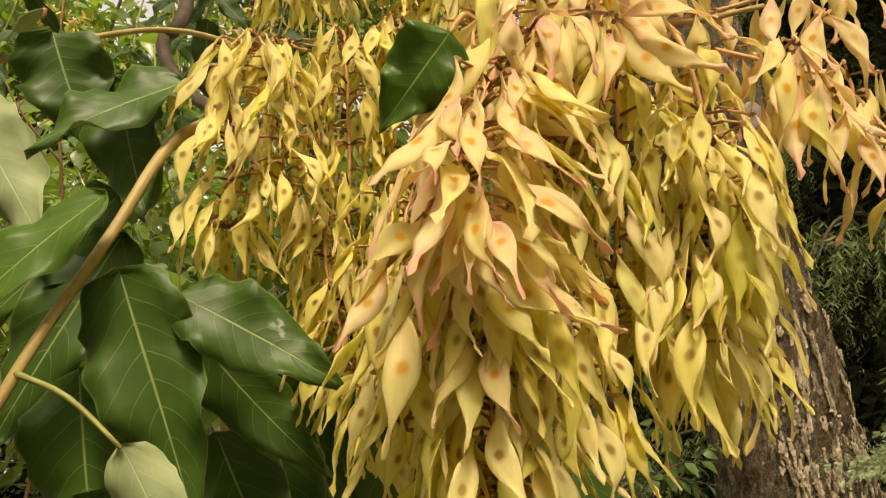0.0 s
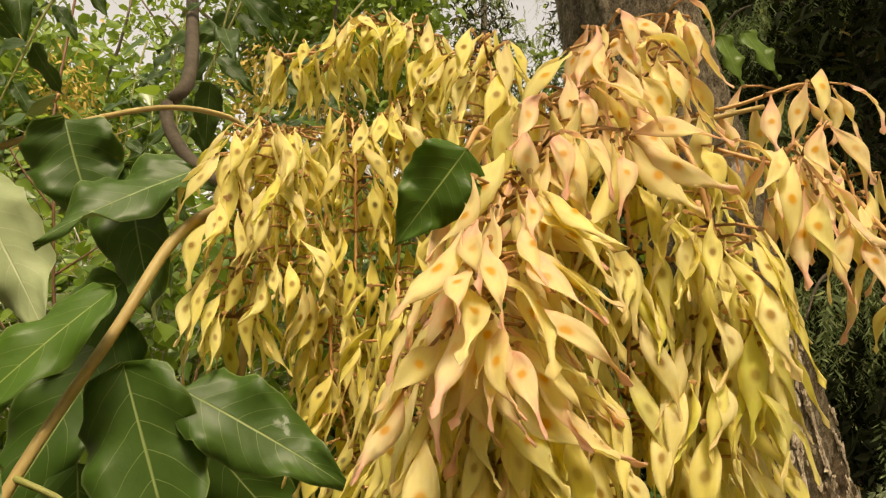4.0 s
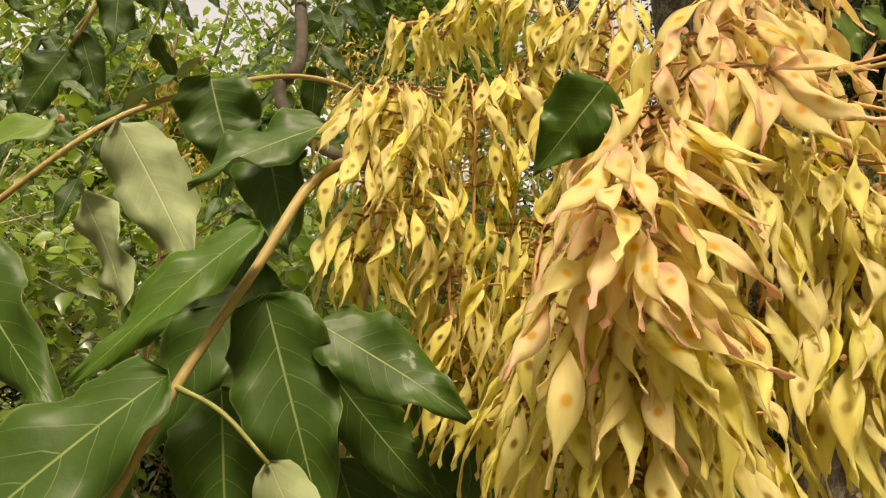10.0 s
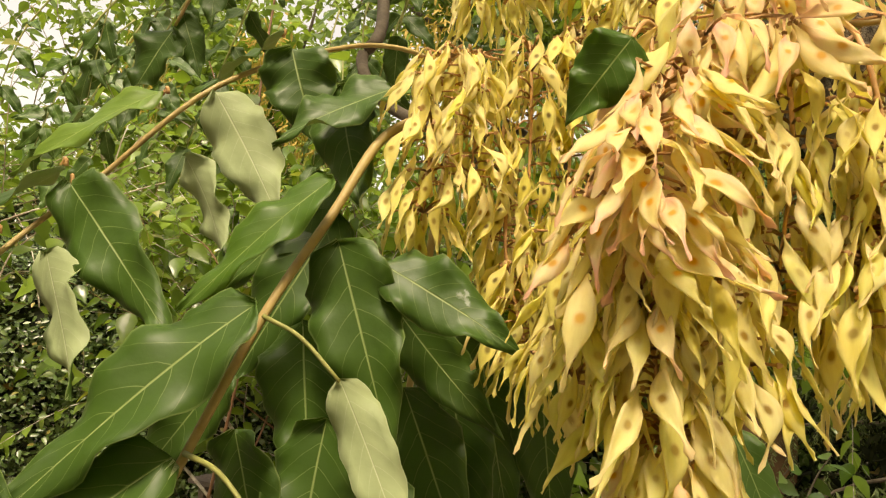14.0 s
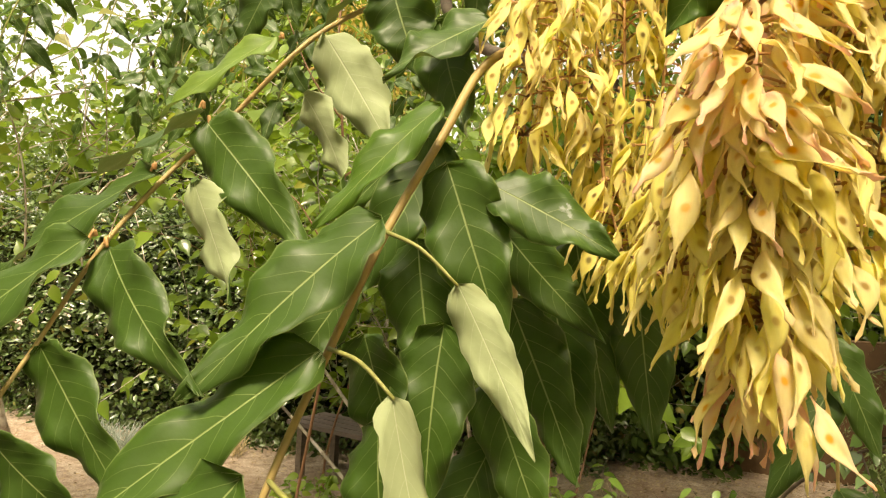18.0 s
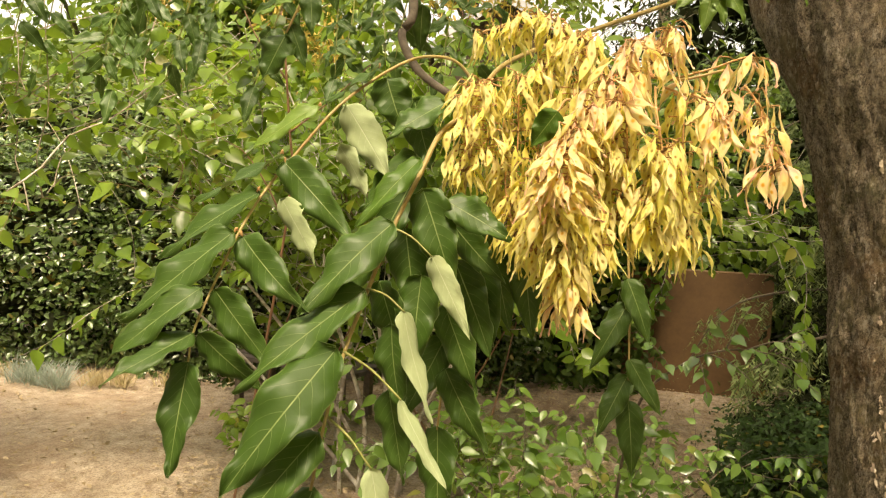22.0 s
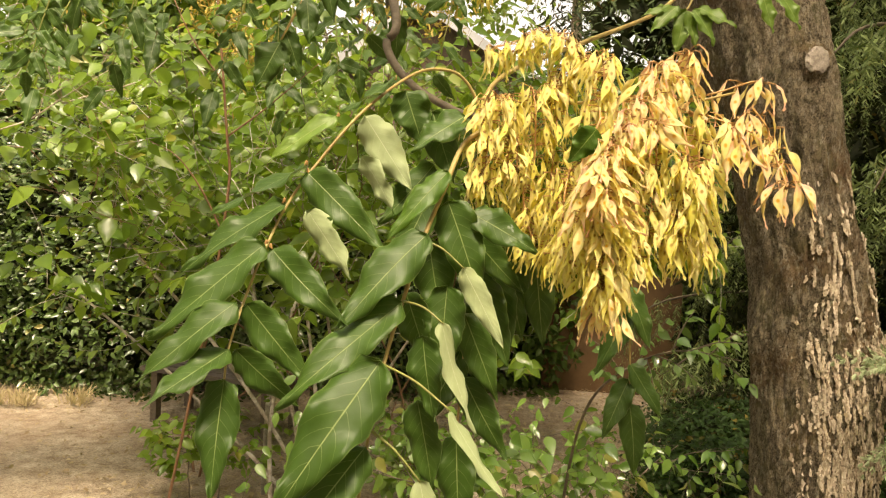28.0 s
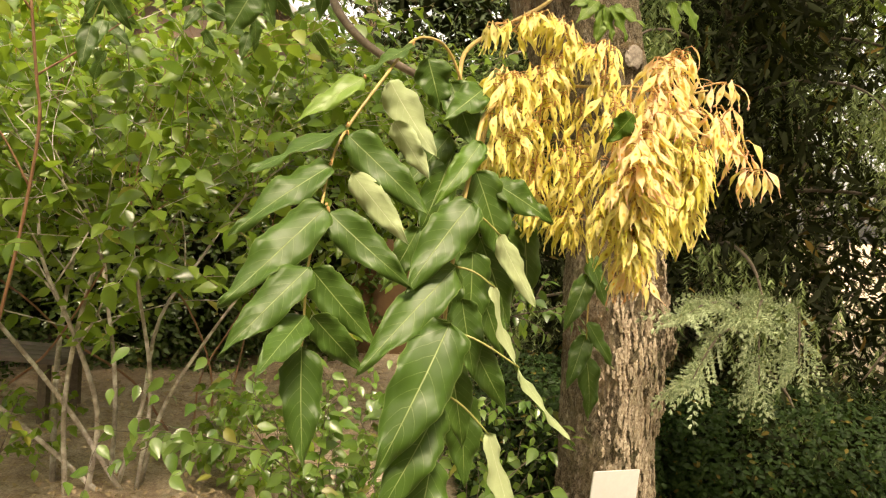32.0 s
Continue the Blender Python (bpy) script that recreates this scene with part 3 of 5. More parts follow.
def twig_leaves(rng, twigs, spacing, length, ratio, droop=0.55):
    """Leaves set alternately along twigs, as arrays for leaf_cloud."""
    pos, dr, nm, ln = [], [], [], []
    for tw in twigs:
        k = 0
        for a, b in zip(tw[:-1], tw[1:]):
            seg = b - a
            steps = max(1, int(seg.length / spacing))
            ax = seg.normalized()
            lat = ax.cross(Vector((0, 0, 1)))
            lat = lat.normalized() if lat.length > 0.05 else Vector((1, 0, 0))
            for i in range(steps):
                k += 1
                s = 1 if k % 2 else -1
                p = a + seg * (i / steps)
                d = ax * rng.uniform(0.2, 0.8) + lat * s * rng.uniform(0.5, 1.0) + Vector((rng.normal() * 0.3, rng.normal() * 0.3, -droop * rng.uniform(0.2, 1.8)))
                pos.append(p)
                dr.append(d)
                nm.append(Vector((rng.normal() * 0.55, rng.normal() * 0.55 - 0.60, 0.85)))
                ln.append(length * rng.uniform(0.6, 1.25))
    ln = np.array(ln)
    return pos, dr, nm, ln, ln * ratio


def grow(rng, start, direction, length, levels, spread=0.7, kids=4, bend=0.25, rise=0.1):
    """Branching polylines: a list of (level, points)."""
    out = []
    d = Vector(direction).normalized()
    pts = [Vector(start)]
    n = 6
    for i in range(n):
        d = (d + Vector((rng.normal() * bend * 0.5, rng.normal() * bend * 0.5, rng.normal() * bend * 0.3 + rise * 0.3))).normalized()
        pts.append(pts[-1] + d * (length / n))
    out.append((levels, pts))
    if levels > 0:
        for k in range(kids):
            t = rng.uniform(0.25, 1.0)
            i = min(n - 1, int(t * n))
            p = pts[i].lerp(pts[i + 1], t * n - i if t < 1 else 1)
            a = Vector(rng.normal(size=3))
            a = (a - d * a.dot(d)).normalized()
            nd = (pts[i + 1] - pts[i]).normalized() * (1 - spread * 0.5) + a * spread + Vector((0, 0, rise))
            out += grow(rng, p, nd, length * rng.uniform(0.45, 0.7), levels - 1, spread, kids, bend, rise)
    return out


# ---- ground ----
def make_ground():
    rng = np.random.default_rng(3)
    xs = np.concatenate([[-400, -60, -20], np.linspace(-9, 9, 91), [20, 60, 400]])
    ys = np.concatenate([[-400, -60, -12], np.linspace(-3, 13, 81), [30, 80, 400]])
    verts, faces = [], []
    for yv in ys:
        for xv in xs:
            z = 0.03 * noise.noise(Vector((xv * 0.6, yv * 0.6, 0))) + 0.012 * noise.noise(Vector((xv * 3, yv * 3, 4)))
            verts.append((xv, yv, z))
    w = len(xs)
    for j in range(len(ys) - 1):
        for i in range(w - 1):
            faces.append((j * w + i, j * w + i + 1, (j + 1) * w + i + 1, (j + 1) * w + i))
    thing("ground", "bare dry earth strewn with leaf litter", "ground", kind="structure", data=mesh_from("ground", verts, faces, EARTH))
    n = 32000
    p = np.stack([rng.uniform(-6.5, 4, n), rng.uniform(0.5, 7.5, n), np.full(n, 0.028)], 1)
    d = rand_dirs(rng, n)
    d[:, 2] *= 0.25
    nm = np.tile((0.0, 0.0, 1.0), (n, 1)) + rng.normal(size=(n, 3)) * 0.3
    ln = rng.uniform(0.008, 0.040, n)
    near = 9000   # thicker under the shrubs
    p[:near, 0], p[:near, 1] = rng.uniform(-2.2, 2.2, near), rng.uniform(2.3, 6.0, near)
    thing("leaf_litter", "scattered dry leaves and chips on the earth", "leaf litter", kind="stuff", data=leaf_cloud("leaf_litter", p, d, nm, ln, ln * rng.uniform(0.12, 0.4, n), LITTER))


make_ground()

# ---- the tree trunk ----
TRUNK = (0.95, 2.20)


TRUNK_LINE = ([0, 0.6, 0.95, 1.45, 1.8, 2.2, 2.6, 3.8], [1.07, 1.025, 0.995, 0.945, 0.868, 0.765, 0.68, 0.43])   # heights, and the axis there


def trunk_r(z, w):
    """The trunk's radius, with furrows, flat plates and the swelling low on one side."""
    c, s = math.cos(w), math.sin(w)
    r = 0.172 + 0.05 * math.exp(-z * 2.6) + 0.022 * math.exp(-((z - 2.2) / 0.35) ** 2)
    lump = 0.020 * noise.noise(Vector((c * 4.4, s * 4.4, z * 4.8)))
    furrow = abs(noise.noise(Vector((c * 17, s * 17, z * 6.5)))) + 0.6 * abs(noise.noise(Vector((c * 34, s * 34, z * 15))))
    fine = noise.noise(Vector((c * 60, s * 60, z * 48)))
    swell = 0.065 * math.exp(-((w - 5.75) / 0.45) ** 2) * math.exp(-((z - 1.05) / 0.36) ** 2) * (1 + 0.8 * noise.noise(Vector((c * 12, s * 12, z * 13))))
    return r + lump + 0.022 * min(furrow, 0.42) + 0.005 * fine + swell


def make_trunk():
    tree = thing("tree", "thick old tree trunk with flaking bark and a pruned branch stub", "tree")
    seg, rows = 176, 420
    verts, faces = [], []
    top = 3.8
    for j in range(rows + 1):
        z = top * j / rows
        axis = Vector((float(np.interp(z, *TRUNK_LINE)), TRUNK[1] + 0.02 * math.sin(z * 2), z))
        for s in range(seg):
            w = 2 * math.pi * s / seg
            verts.append(axis + Vector((math.cos(w), math.sin(w), 0)) * trunk_r(z, w))
    for j in range(rows):
        for s in range(seg):
            t = (s + 1) % seg
            faces.append((j * seg + s, j * seg + t, (j + 1) * seg + t, (j + 1) * seg + s))
    faces.append(tuple(rows * seg + s for s in range(seg)))
    part("trunk", mesh_from("trunk", verts, faces, BARK), tree)
    # flakes of loose bark on the lower right face, in ragged patches
    rng = np.random.default_rng(11)

    def skin(w, z, lift):
        """Points on the trunk's face at the angles w and heights z."""
        out = np.stack([np.cos(w), np.sin(w), np.zeros(len(w))], 1)
        rad = np.array([trunk_r(q, a % (2 * math.pi)) for q, a in zip(z, w)]) + lift
        base = np.stack([np.interp(z, *TRUNK_LINE), TRUNK[1] + 0.02 * np.sin(z * 2), z], 1)
        return base + out * rad[:, None], out

    def flakes(name, label, w, z, size, tall, tilt, mat):
        n = len(w)
        pos, out = skin(w, z, 0.003)
        side = np.stack([-np.sin(w), np.cos(w), np.zeros(n)], 1)
        d = np.array([0, 0, -1.0]) + side * rng.normal(0, 0.35, n)[:, None]
        part(name, chip_cloud(name, pos, d, out + rng.normal(size=(n, 3)) * tilt, size * tall, size, mat, rng), tree, label)["kind"] = "stuff"

    n = 52000
    w, z = rng.normal(-1.15, 0.50, n), rng.uniform(0.05, 1.75, n)
    patch = np.array([0.45 * noise.noise(Vector((math.cos(a) * 4, math.sin(a) * 4, b * 3.2))) + noise.noise(Vector((math.cos(a) * 22, math.sin(a) * 22, b * 15))) for a, b in zip(w, z)])
    keep = (patch > 0.02 + 0.55 * np.clip(z - 0.95, 0, 1) + 0.7 * np.clip(np.abs(w + 1.10) - 0.50, 0, 1)) & (w > -2.2)
    w, z = w[keep], z[keep]
    flakes("flaking_bark", "pale flaking scales of bark", w, z, rng.uniform(0.0016, 0.0048, len(w)), rng.uniform(0.9, 2.4, len(w)), 0.42, BARK_FLAKE)
    # the limb that forks off to the side
    v, f = tube(spline([Vector((0.93, 2.22, 1.55)), Vector((0.82, 2.22, 1.88)), Vector((0.65, 2.26, 2.16)), Vector((0.54, 2.36, 2.5)), Vector((0.44, 2.45, 3.4))], 8), 0.12, 0.085, 28, 0.10, 9)
    part("limb", mesh_from("limb", v, f, BARK), tree)
    # pruned stub
    b = Vector((0.842, 2.075, 2.120))
    v, f = tube(spline([b, b + Vector((0.014, -0.05, -0.002)), b + Vector((0.026, -0.085, -0.005))], 4), 0.088, 0.058, 22, 0.18, 4)
    stub = part("branch_stub", mesh_from("branch_stub", v, f, BARK), tree)
    c = b + Vector((0.027, -0.087, -0.005))
    v, f = tube([c, c + Vector((0.002, -0.006, 0)), c + Vector((0.0025, -0.0075, 0))], 0.043, 0.036, 22, 0.30, 5)
    part("cut_face", mesh_from("cut_face", v, f, WOODCUT, False), stub, "weathered grey cut face")
    # the name plate
    sign = thing("sign_plate", "blank white plate fixed in front of the trunk", "sign", at=(0.86, 1.80, 0.0))
    bm = bmesh.new()
    bmesh.ops.create_cube(bm, size=1)
    bmesh.ops.scale(bm, vec=(0.215, 0.006, 0.20), verts=bm.verts)
    bmesh.ops.bevel(bm, geom=bm.edges[:], offset=0.002, segments=2)
    me = bpy.data.meshes.new("plate")
    bm.to_mesh(me)
    bm.free()
    me.materials.append(SIGN_WHITE)
    part("plate", me, sign, "", Matrix.Translation((0.010, 0, 0.49)) @ Matrix.Rotation(radians(14), 4, "Z") @ Matrix.Rotation(radians(3), 4, "Y"))
    v, f = tube([Vector((0, 0.012, 0)), Vector((0, 0.012, 0.5))], 0.008, 0.008, 10)
    part("stake", mesh_from("stake", v, f, TWIG), sign)


make_trunk()


# ---- hedge, shrubs, ground cover ----
def leaf_blob(name, label, category, boxes, n, length, ratio, mat, seed, droop=0.2, kind="stuff", face=(0, -0.6, 0.8)):
    """Leaves over the skins of overlapping rounded masses. boxes: centre and half sizes."""
    rng = np.random.default_rng(seed)
    vols = np.array([b[3] * b[5] + b[4] * b[5] + b[3] * b[4] for b in boxes])
    pick = rng.choice(len(boxes), n, p=vols / vols.sum())
    B = np.array(boxes)[pick]
    d = rng.normal(size=(n, 3))
    d /= np.linalg.norm(d, axis=1, keepdims=True)
    d[:, 1] = np.where(rng.random(n) < 0.85, -np.abs(d[:, 1]), d[:, 1])
    sq = d / (np.abs(d) ** 5).sum(1, keepdims=True) ** (1 / 5)
    lump = np.array([noise.noise(Vector(tuple(p * 3.1))) for p in (B[:, :3] + sq * B[:, 3:])])
    r = (1 - 0.28 * rng.random(n) ** 1.6) * (1 + 0.16 * lump)
    pos = B[:, :3] + sq * B[:, 3:] * r[:, None]
    pos[:, 2] = np.maximum(pos[:, 2], 0.02)
    dr = rand_dirs(rng, n, droop) + d * 0.5
    nm = d + np.array(face) + rng.normal(size=(n, 3)) * 0.45
    ln = length * rng.uniform(0.6, 1.3, n)
    root = thing(name, label, category, kind=kind)
    part("leaves", leaf_cloud("leaves", pos, dr, nm, ln, ln * ratio, mat), root)["kind"] = "stuff"
    # near-black leaves inside the masses stand for their inner shade
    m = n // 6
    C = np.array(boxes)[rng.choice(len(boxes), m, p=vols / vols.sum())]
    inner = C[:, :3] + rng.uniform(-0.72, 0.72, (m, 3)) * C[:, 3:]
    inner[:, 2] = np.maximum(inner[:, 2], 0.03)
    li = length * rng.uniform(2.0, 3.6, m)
    part("inner_foliage", leaf_cloud("inner_foliage", inner, rand_dirs(rng, m, 0.2), rng.normal(size=(m, 3)) + np.array([0, -0.8, 0]), li, li * 0.3, L_INNER_DARK), root, "near-black filler leaves that stand for inner shade")["kind"] = "stuff"
    return root


leaf_blob("hedge", "dense dark evergreen hedge with small leaves", "hedge", [(-5.6, 5.0, 1.0, 1.5, 0.8, 1.05), (-3.6, 5.2, 1.0, 1.4, 0.7, 1.15), (-1.7, 5.8, 0.95, 1.2, 0.7, 1.05), (-7.8, 4.4, 1.1, 1.4, 1.0, 1.25), (-5.0, 5.6, 1.9, 2.5, 0.6, 0.8)], 60000, 0.06, 0.28, L_HEDGE, 21)
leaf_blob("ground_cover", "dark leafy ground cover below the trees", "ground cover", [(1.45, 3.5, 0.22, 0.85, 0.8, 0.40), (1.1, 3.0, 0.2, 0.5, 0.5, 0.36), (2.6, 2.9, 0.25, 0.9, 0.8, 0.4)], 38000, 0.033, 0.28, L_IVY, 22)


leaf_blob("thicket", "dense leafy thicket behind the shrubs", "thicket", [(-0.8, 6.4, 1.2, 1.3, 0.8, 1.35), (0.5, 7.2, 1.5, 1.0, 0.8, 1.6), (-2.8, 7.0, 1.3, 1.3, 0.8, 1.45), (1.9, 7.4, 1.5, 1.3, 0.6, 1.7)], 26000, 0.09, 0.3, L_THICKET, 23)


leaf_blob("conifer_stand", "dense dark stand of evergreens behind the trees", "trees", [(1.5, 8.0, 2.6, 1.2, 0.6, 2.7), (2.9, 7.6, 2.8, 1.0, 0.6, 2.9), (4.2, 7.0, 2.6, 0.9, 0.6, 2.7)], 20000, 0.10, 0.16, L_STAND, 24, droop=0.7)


def make_grass_tuft(label, x, y, height, blades, mat, seed):
    """A tuft of thin arching blades."""
    rng = np.random.default_rng(seed)
    w = rng.uniform(0, 6.28, blades)
    d = np.stack([np.cos(w) * 0.55, np.sin(w) * 0.55, rng.uniform(0.6, 1.5, blades)], 1)
    p = np.stack([x + rng.normal(0, 0.05, blades), y + rng.normal(0, 0.04, blades), np.full(blades, 0.0)], 1)
    ln = height * rng.uniform(0.6, 1.2, blades)
    thing("grass_tuft", label, "grass", "grass tufts", "stuff", data=leaf_cloud("grass_tuft", p, d, rng.normal(size=(blades, 3)) + np.array([0, -0.5, 0.4]), ln, np.full(blades, 0.0035), mat, 0.2, 0.35))


for i, (x, y) in enumerate(((-4.35, 4.0), (-4.15, 3.98), (-4.55, 4.0))):
    make_grass_tuft("blue-grey grass tuft at the foot of the hedge", x, y, 0.24, 120, L_GRASS_BLUE, 65 + i)
for i, (x, y) in enumerate(((-3.95, 4.15), (-3.75, 4.22), (-3.4, 4.35), (-4.9, 4.05))):
    make_grass_tuft("dry straw-coloured grass tuft beside the hedge", x, y, 0.17, 110, L_GRASS_DRY, 75 + i)


def make_shrub(name, label, roots, seed, mat, bark, height, leaf, ratio, levels=2, kids=5, r0=0.02, spread=0.75, spacing=0.03, rise=0.12, clear=0.0, ceil=9.0, near=9.0):
    """A shrub with several stems, twigs and leaves."""
    rng = np.random.default_rng(seed)
    root = thing(name, label, "shrub")
    twigs, wood = [], []
    for x, y, dx, dy in roots:
        lines = grow(rng, (x, y, -0.02), (dx, dy, 1.0), height * rng.uniform(0.8, 1.1), levels, spread, kids, 0.5, rise)
        stem = lines[0][1]
        v, f = tube(spline(stem, 4), r0 * rng.uniform(0.8, 1.2), r0 * 0.25, 9, 0.15, seed)
        part("stem", mesh_from("stem", v, f, bark), root)
        lines = [lines[0]] + [q for q in lines[1:] if min(p.z for p in q[1]) > clear and max(p.z for p in q[1]) < ceil and not any(p.x > -0.85 and p.y < 1.9 - 0.6 * p.x and p.y < near for p in q[1])]
        for lv, pts in lines[1:]:
            if lv == levels - 1:
                v, f = tube(spline(pts, 3), r0 * 0.38, r0 * 0.12, 6)
                part("branch", mesh_from("branch", v, f, bark), root)
            else:
                wood.append(tube(spline(pts, 2), r0 * 0.18, r0 * 0.06, 5))
        twigs += [pts for lv, pts in lines if lv < levels]
    v, f = merged(wood)
    part("twig", mesh_from("twig", v, f, bark), root)["kind"] = "stuff"
    part("leaves", leaf_cloud("leaves", *twig_leaves(rng, twigs, spacing, leaf, ratio), mat, fine=True), root)["kind"] = "stuff"
    return root


make_shrub("shrub", "tall many-stemmed shrub with pale bark and yellow-green leaves", [(-1.30, 2.95, -0.12, -0.10), (-1.22, 3.0, 0.05, -0.25), (-1.1, 3.05, 0.22, -0.1), (-1.4, 3.1, -0.35, 0.05), (-1.15, 3.15, 0.1, 0.2)], 31, L_SHRUB, STEM_GREY, 2.7, 0.092, 0.30, 2, 11, 0.013, 0.8, 0.048, clear=0.62, ceil=2.5, near=1.9)
sapling = thing("sapling", "slim brown sapling stem rising through the shrubs", "sapling")
stalk("stem", [(-1.50, 2.15, -0.02), (-1.36, 2.1, 0.6), (-1.22, 2.03, 1.2), (-1.154, 2.0, 1.62), (-1.168, 2.0, 1.80), (-1.20, 2.0, 2.10), (-1.222, 2.0, 2.30), (-1.24, 2.1, 3.0)], 0.006, 0.004, STEM_RED, sapling, 10)
for pts in ([(-1.18, 2.01, 1.45), (-1.25, 1.98, 1.60), (-1.36, 2.0, 1.72), (-1.5, 2.05, 1.78)], [(-1.168, 2.0, 1.80), (-1.04, 2.05, 1.92), (-0.86, 2.1, 2.1)], [(-1.19, 2.0, 2.0), (-1.30, 1.95, 2.16), (-1.42, 1.95, 2.4)]):
    stalk("branch", pts, 0.004, 0.0015, STEM_RED, sapling, 8)
arching = thing("shrub", "bare arching stems leaning over the earth", "shrub")
for pts in ([(-1.06, 3.0, -0.02), (-1.35, 2.98, 0.45), (-1.75, 2.95, 0.95), (-2.3, 2.95, 1.45), (-2.7, 2.95, 1.7)], [(-1.16, 3.0, -0.02), (-1.5, 3.0, 0.30), (-2.0, 3.0, 0.72), (-2.6, 3.0, 1.15)],
            [(-1.00, 3.05, -0.02), (-0.9, 3.0, 0.4), (-0.72, 2.95, 0.75), (-0.5, 2.9, 1.1)], [(-1.0, 3.0, -0.02), (-0.95, 2.95, 0.5), (-1.02, 2.9, 1.0), (-1.1, 2.85, 1.5)]):
    stalk("stem", pts, 0.013, 0.005, STEM_GREY, arching, 9)


make_shrub("shrub", "tall shrub with bright yellow-green leaves reaching over the path", [(-3.30, 2.2, 0.26, -0.05), (-3.4, 2.3, 0.2, -0.1), (-3.25, 2.5, 0.3, 0.0)], 32, L_SHRUB, STEM, 2.9, 0.095, 0.32, 2, 10, 0.022, 0.85, 0.08, clear=1.42, near=3.0)
make_shrub("low_shrub", "low shrub with mid-green pointed leaves", [(0.0, 1.6, -0.1, -0.1), (0.12, 1.7, 0.12, -0.1), (-0.12, 1.75, -0.15, -0.05), (0.2, 1.85, 0.1, 0)], 33, L_PRIVET, TWIG, 0.85, 0.060, 0.26, 2, 6, 0.006, 0.7, 0.038, 0.0, ceil=0.98, near=1.0)
make_shrub("low_shrub", "low shrub with mid-green pointed leaves", [(0.0, 2.2, 0.1, -0.1), (-0.15, 2.3, -0.15, -0.15), (0.2, 2.4, 0.2, -0.05)], 34, L_PRIVET, TWIG, 0.85, 0.055, 0.27, 2, 5, 0.007, 0.75, 0.045, 0.0, ceil=1.0, near=1.0)


def make_sprig():
    """The glossy sprig that leans out before the trunk."""
    rng = np.random.default_rng(39)
    root = thing("shrub_sprig", "slender leaning sprig with glossy oval leaves", "shrub")
    stem = spline([(0.08, 1.80, -0.02), (0.10, 1.72, 0.6), (0.14, 1.55, 1.0), (0.24, 1.44, 1.16), (0.36, 1.40, 1.22), (0.50, 1.37, 1.21)], 6)
    part("stem", mesh_from("stem", *tube(stem, 0.006, 0.0015, 7), TWIG), root)
    twigs = [stem[18:]]
    for i, (dx, dy, dz, n) in enumerate([(-0.10, -0.05, 0.10, 17), (0.06, -0.06, 0.13, 19), (0.10, -0.05, -0.05, 21), (0.05, 0.0, 0.11, 23), (0.12, -0.02, 0.03, 25), (0.13, -0.03, -0.08, 26), (0.10, 0.02, 0.07, 27), (-0.06, -0.04, 0.02, 16), (0.02, -0.05, -0.09, 20)]):
        p = stem[n]
        pts = spline([p, p + Vector((dx, dy, dz)) * 0.5 + Vector((0, 0, 0.012)), p + Vector((dx, dy, dz))], 4)
        part("branch", mesh_from("branch", *tube(pts, 0.0022, 0.0009, 6), TWIG), root)
        twigs.append(pts)
    part("leaves", leaf_cloud("leaves", *twig_leaves(rng, twigs, 0.0135, 0.040, 0.30, 0.5), L_GLOSSY, fine=True), root)["kind"] = "stuff"


make_sprig()
make_shrub("shrub", "thin bare-stemmed shrub with few leaves above", [(-0.85, 3.75, -0.15, -0.05), (-0.75, 3.8, 0.15, 0.0), (-0.7, 3.7, 0.35, 0.1), (-1.0, 3.85, -0.4, 0.0), (-1.9, 3.3, -0.3, 0.0), (-1.85, 3.25, 0.3, 0.1)], 35, L_SHRUB, STEM_RED, 2.4, 0.095, 0.30, 2, 9, 0.008, 0.8, 0.060, clear=1.1, ceil=2.75, near=1.9)
make_shrub("low_shrub", "knee-high shrub with mid-green leaves on the bare earth", [(-1.7, 2.9, -0.2, -0.1), (-1.6, 2.95, 0.3, 0.0), (-0.55, 3.0, -0.2, 0.1), (-0.5, 3.05, 0.3, 0.0), (-0.3, 2.7, 0.0, 0.0)], 36, L_SHRUB, TWIG, 0.45, 0.06, 0.28, 2, 5, 0.005, 0.9, 0.045, 0.0, ceil=0.6, near=1.0)


# ---- far trees and the house ----
def make_tree(label, x, y, height, crown, n, leaf, mat, seed, low=0.35, r=0.12):
    rng = np.random.default_rng(seed)
    root = thing("tree", label, "tree")
    lines = grow(rng, (x, y, -0.05), (rng.normal() * 0.05, rng.normal() * 0.05, 1), height * 0.8, 2, 0.8, 7, 0.2, 0.15)
    v, f = tube(spline(lines[0][1], 4), r, r * 0.3, 10, 0.15, seed)
    part("trunk", mesh_from("trunk", v, f, TWIG), root)
    for lv, p in lines[1:]:
        if lv == 1:
            v, f = tube(spline(p, 2), r * 0.35, r * 0.1, 6)
            part("limb", mesh_from("limb", v, f, TWIG), root)
    c = rng.normal(size=(90, 3)) * np.array([crown, crown, height * 0.26]) * 0.55 + np.array([x, y, height * (low + (1 - low) * 0.55)])
    k = rng.integers(0, len(c), n)
    pos = c[k] + rng.normal(size=(n, 3)) * crown * 0.17
    pos[:, 2] = np.maximum(pos[:, 2], 0.3)
    ln = leaf * rng.uniform(0.6, 1.3, n)
    part("crown", leaf_cloud("crown", pos, rand_dirs(rng, n, 0.4), rng.normal(size=(n, 3)) * 0.6 + np.array([0, -0.4, 0.8]), ln, ln * 0.3, mat), root)["kind"] = "stuff"
    return root


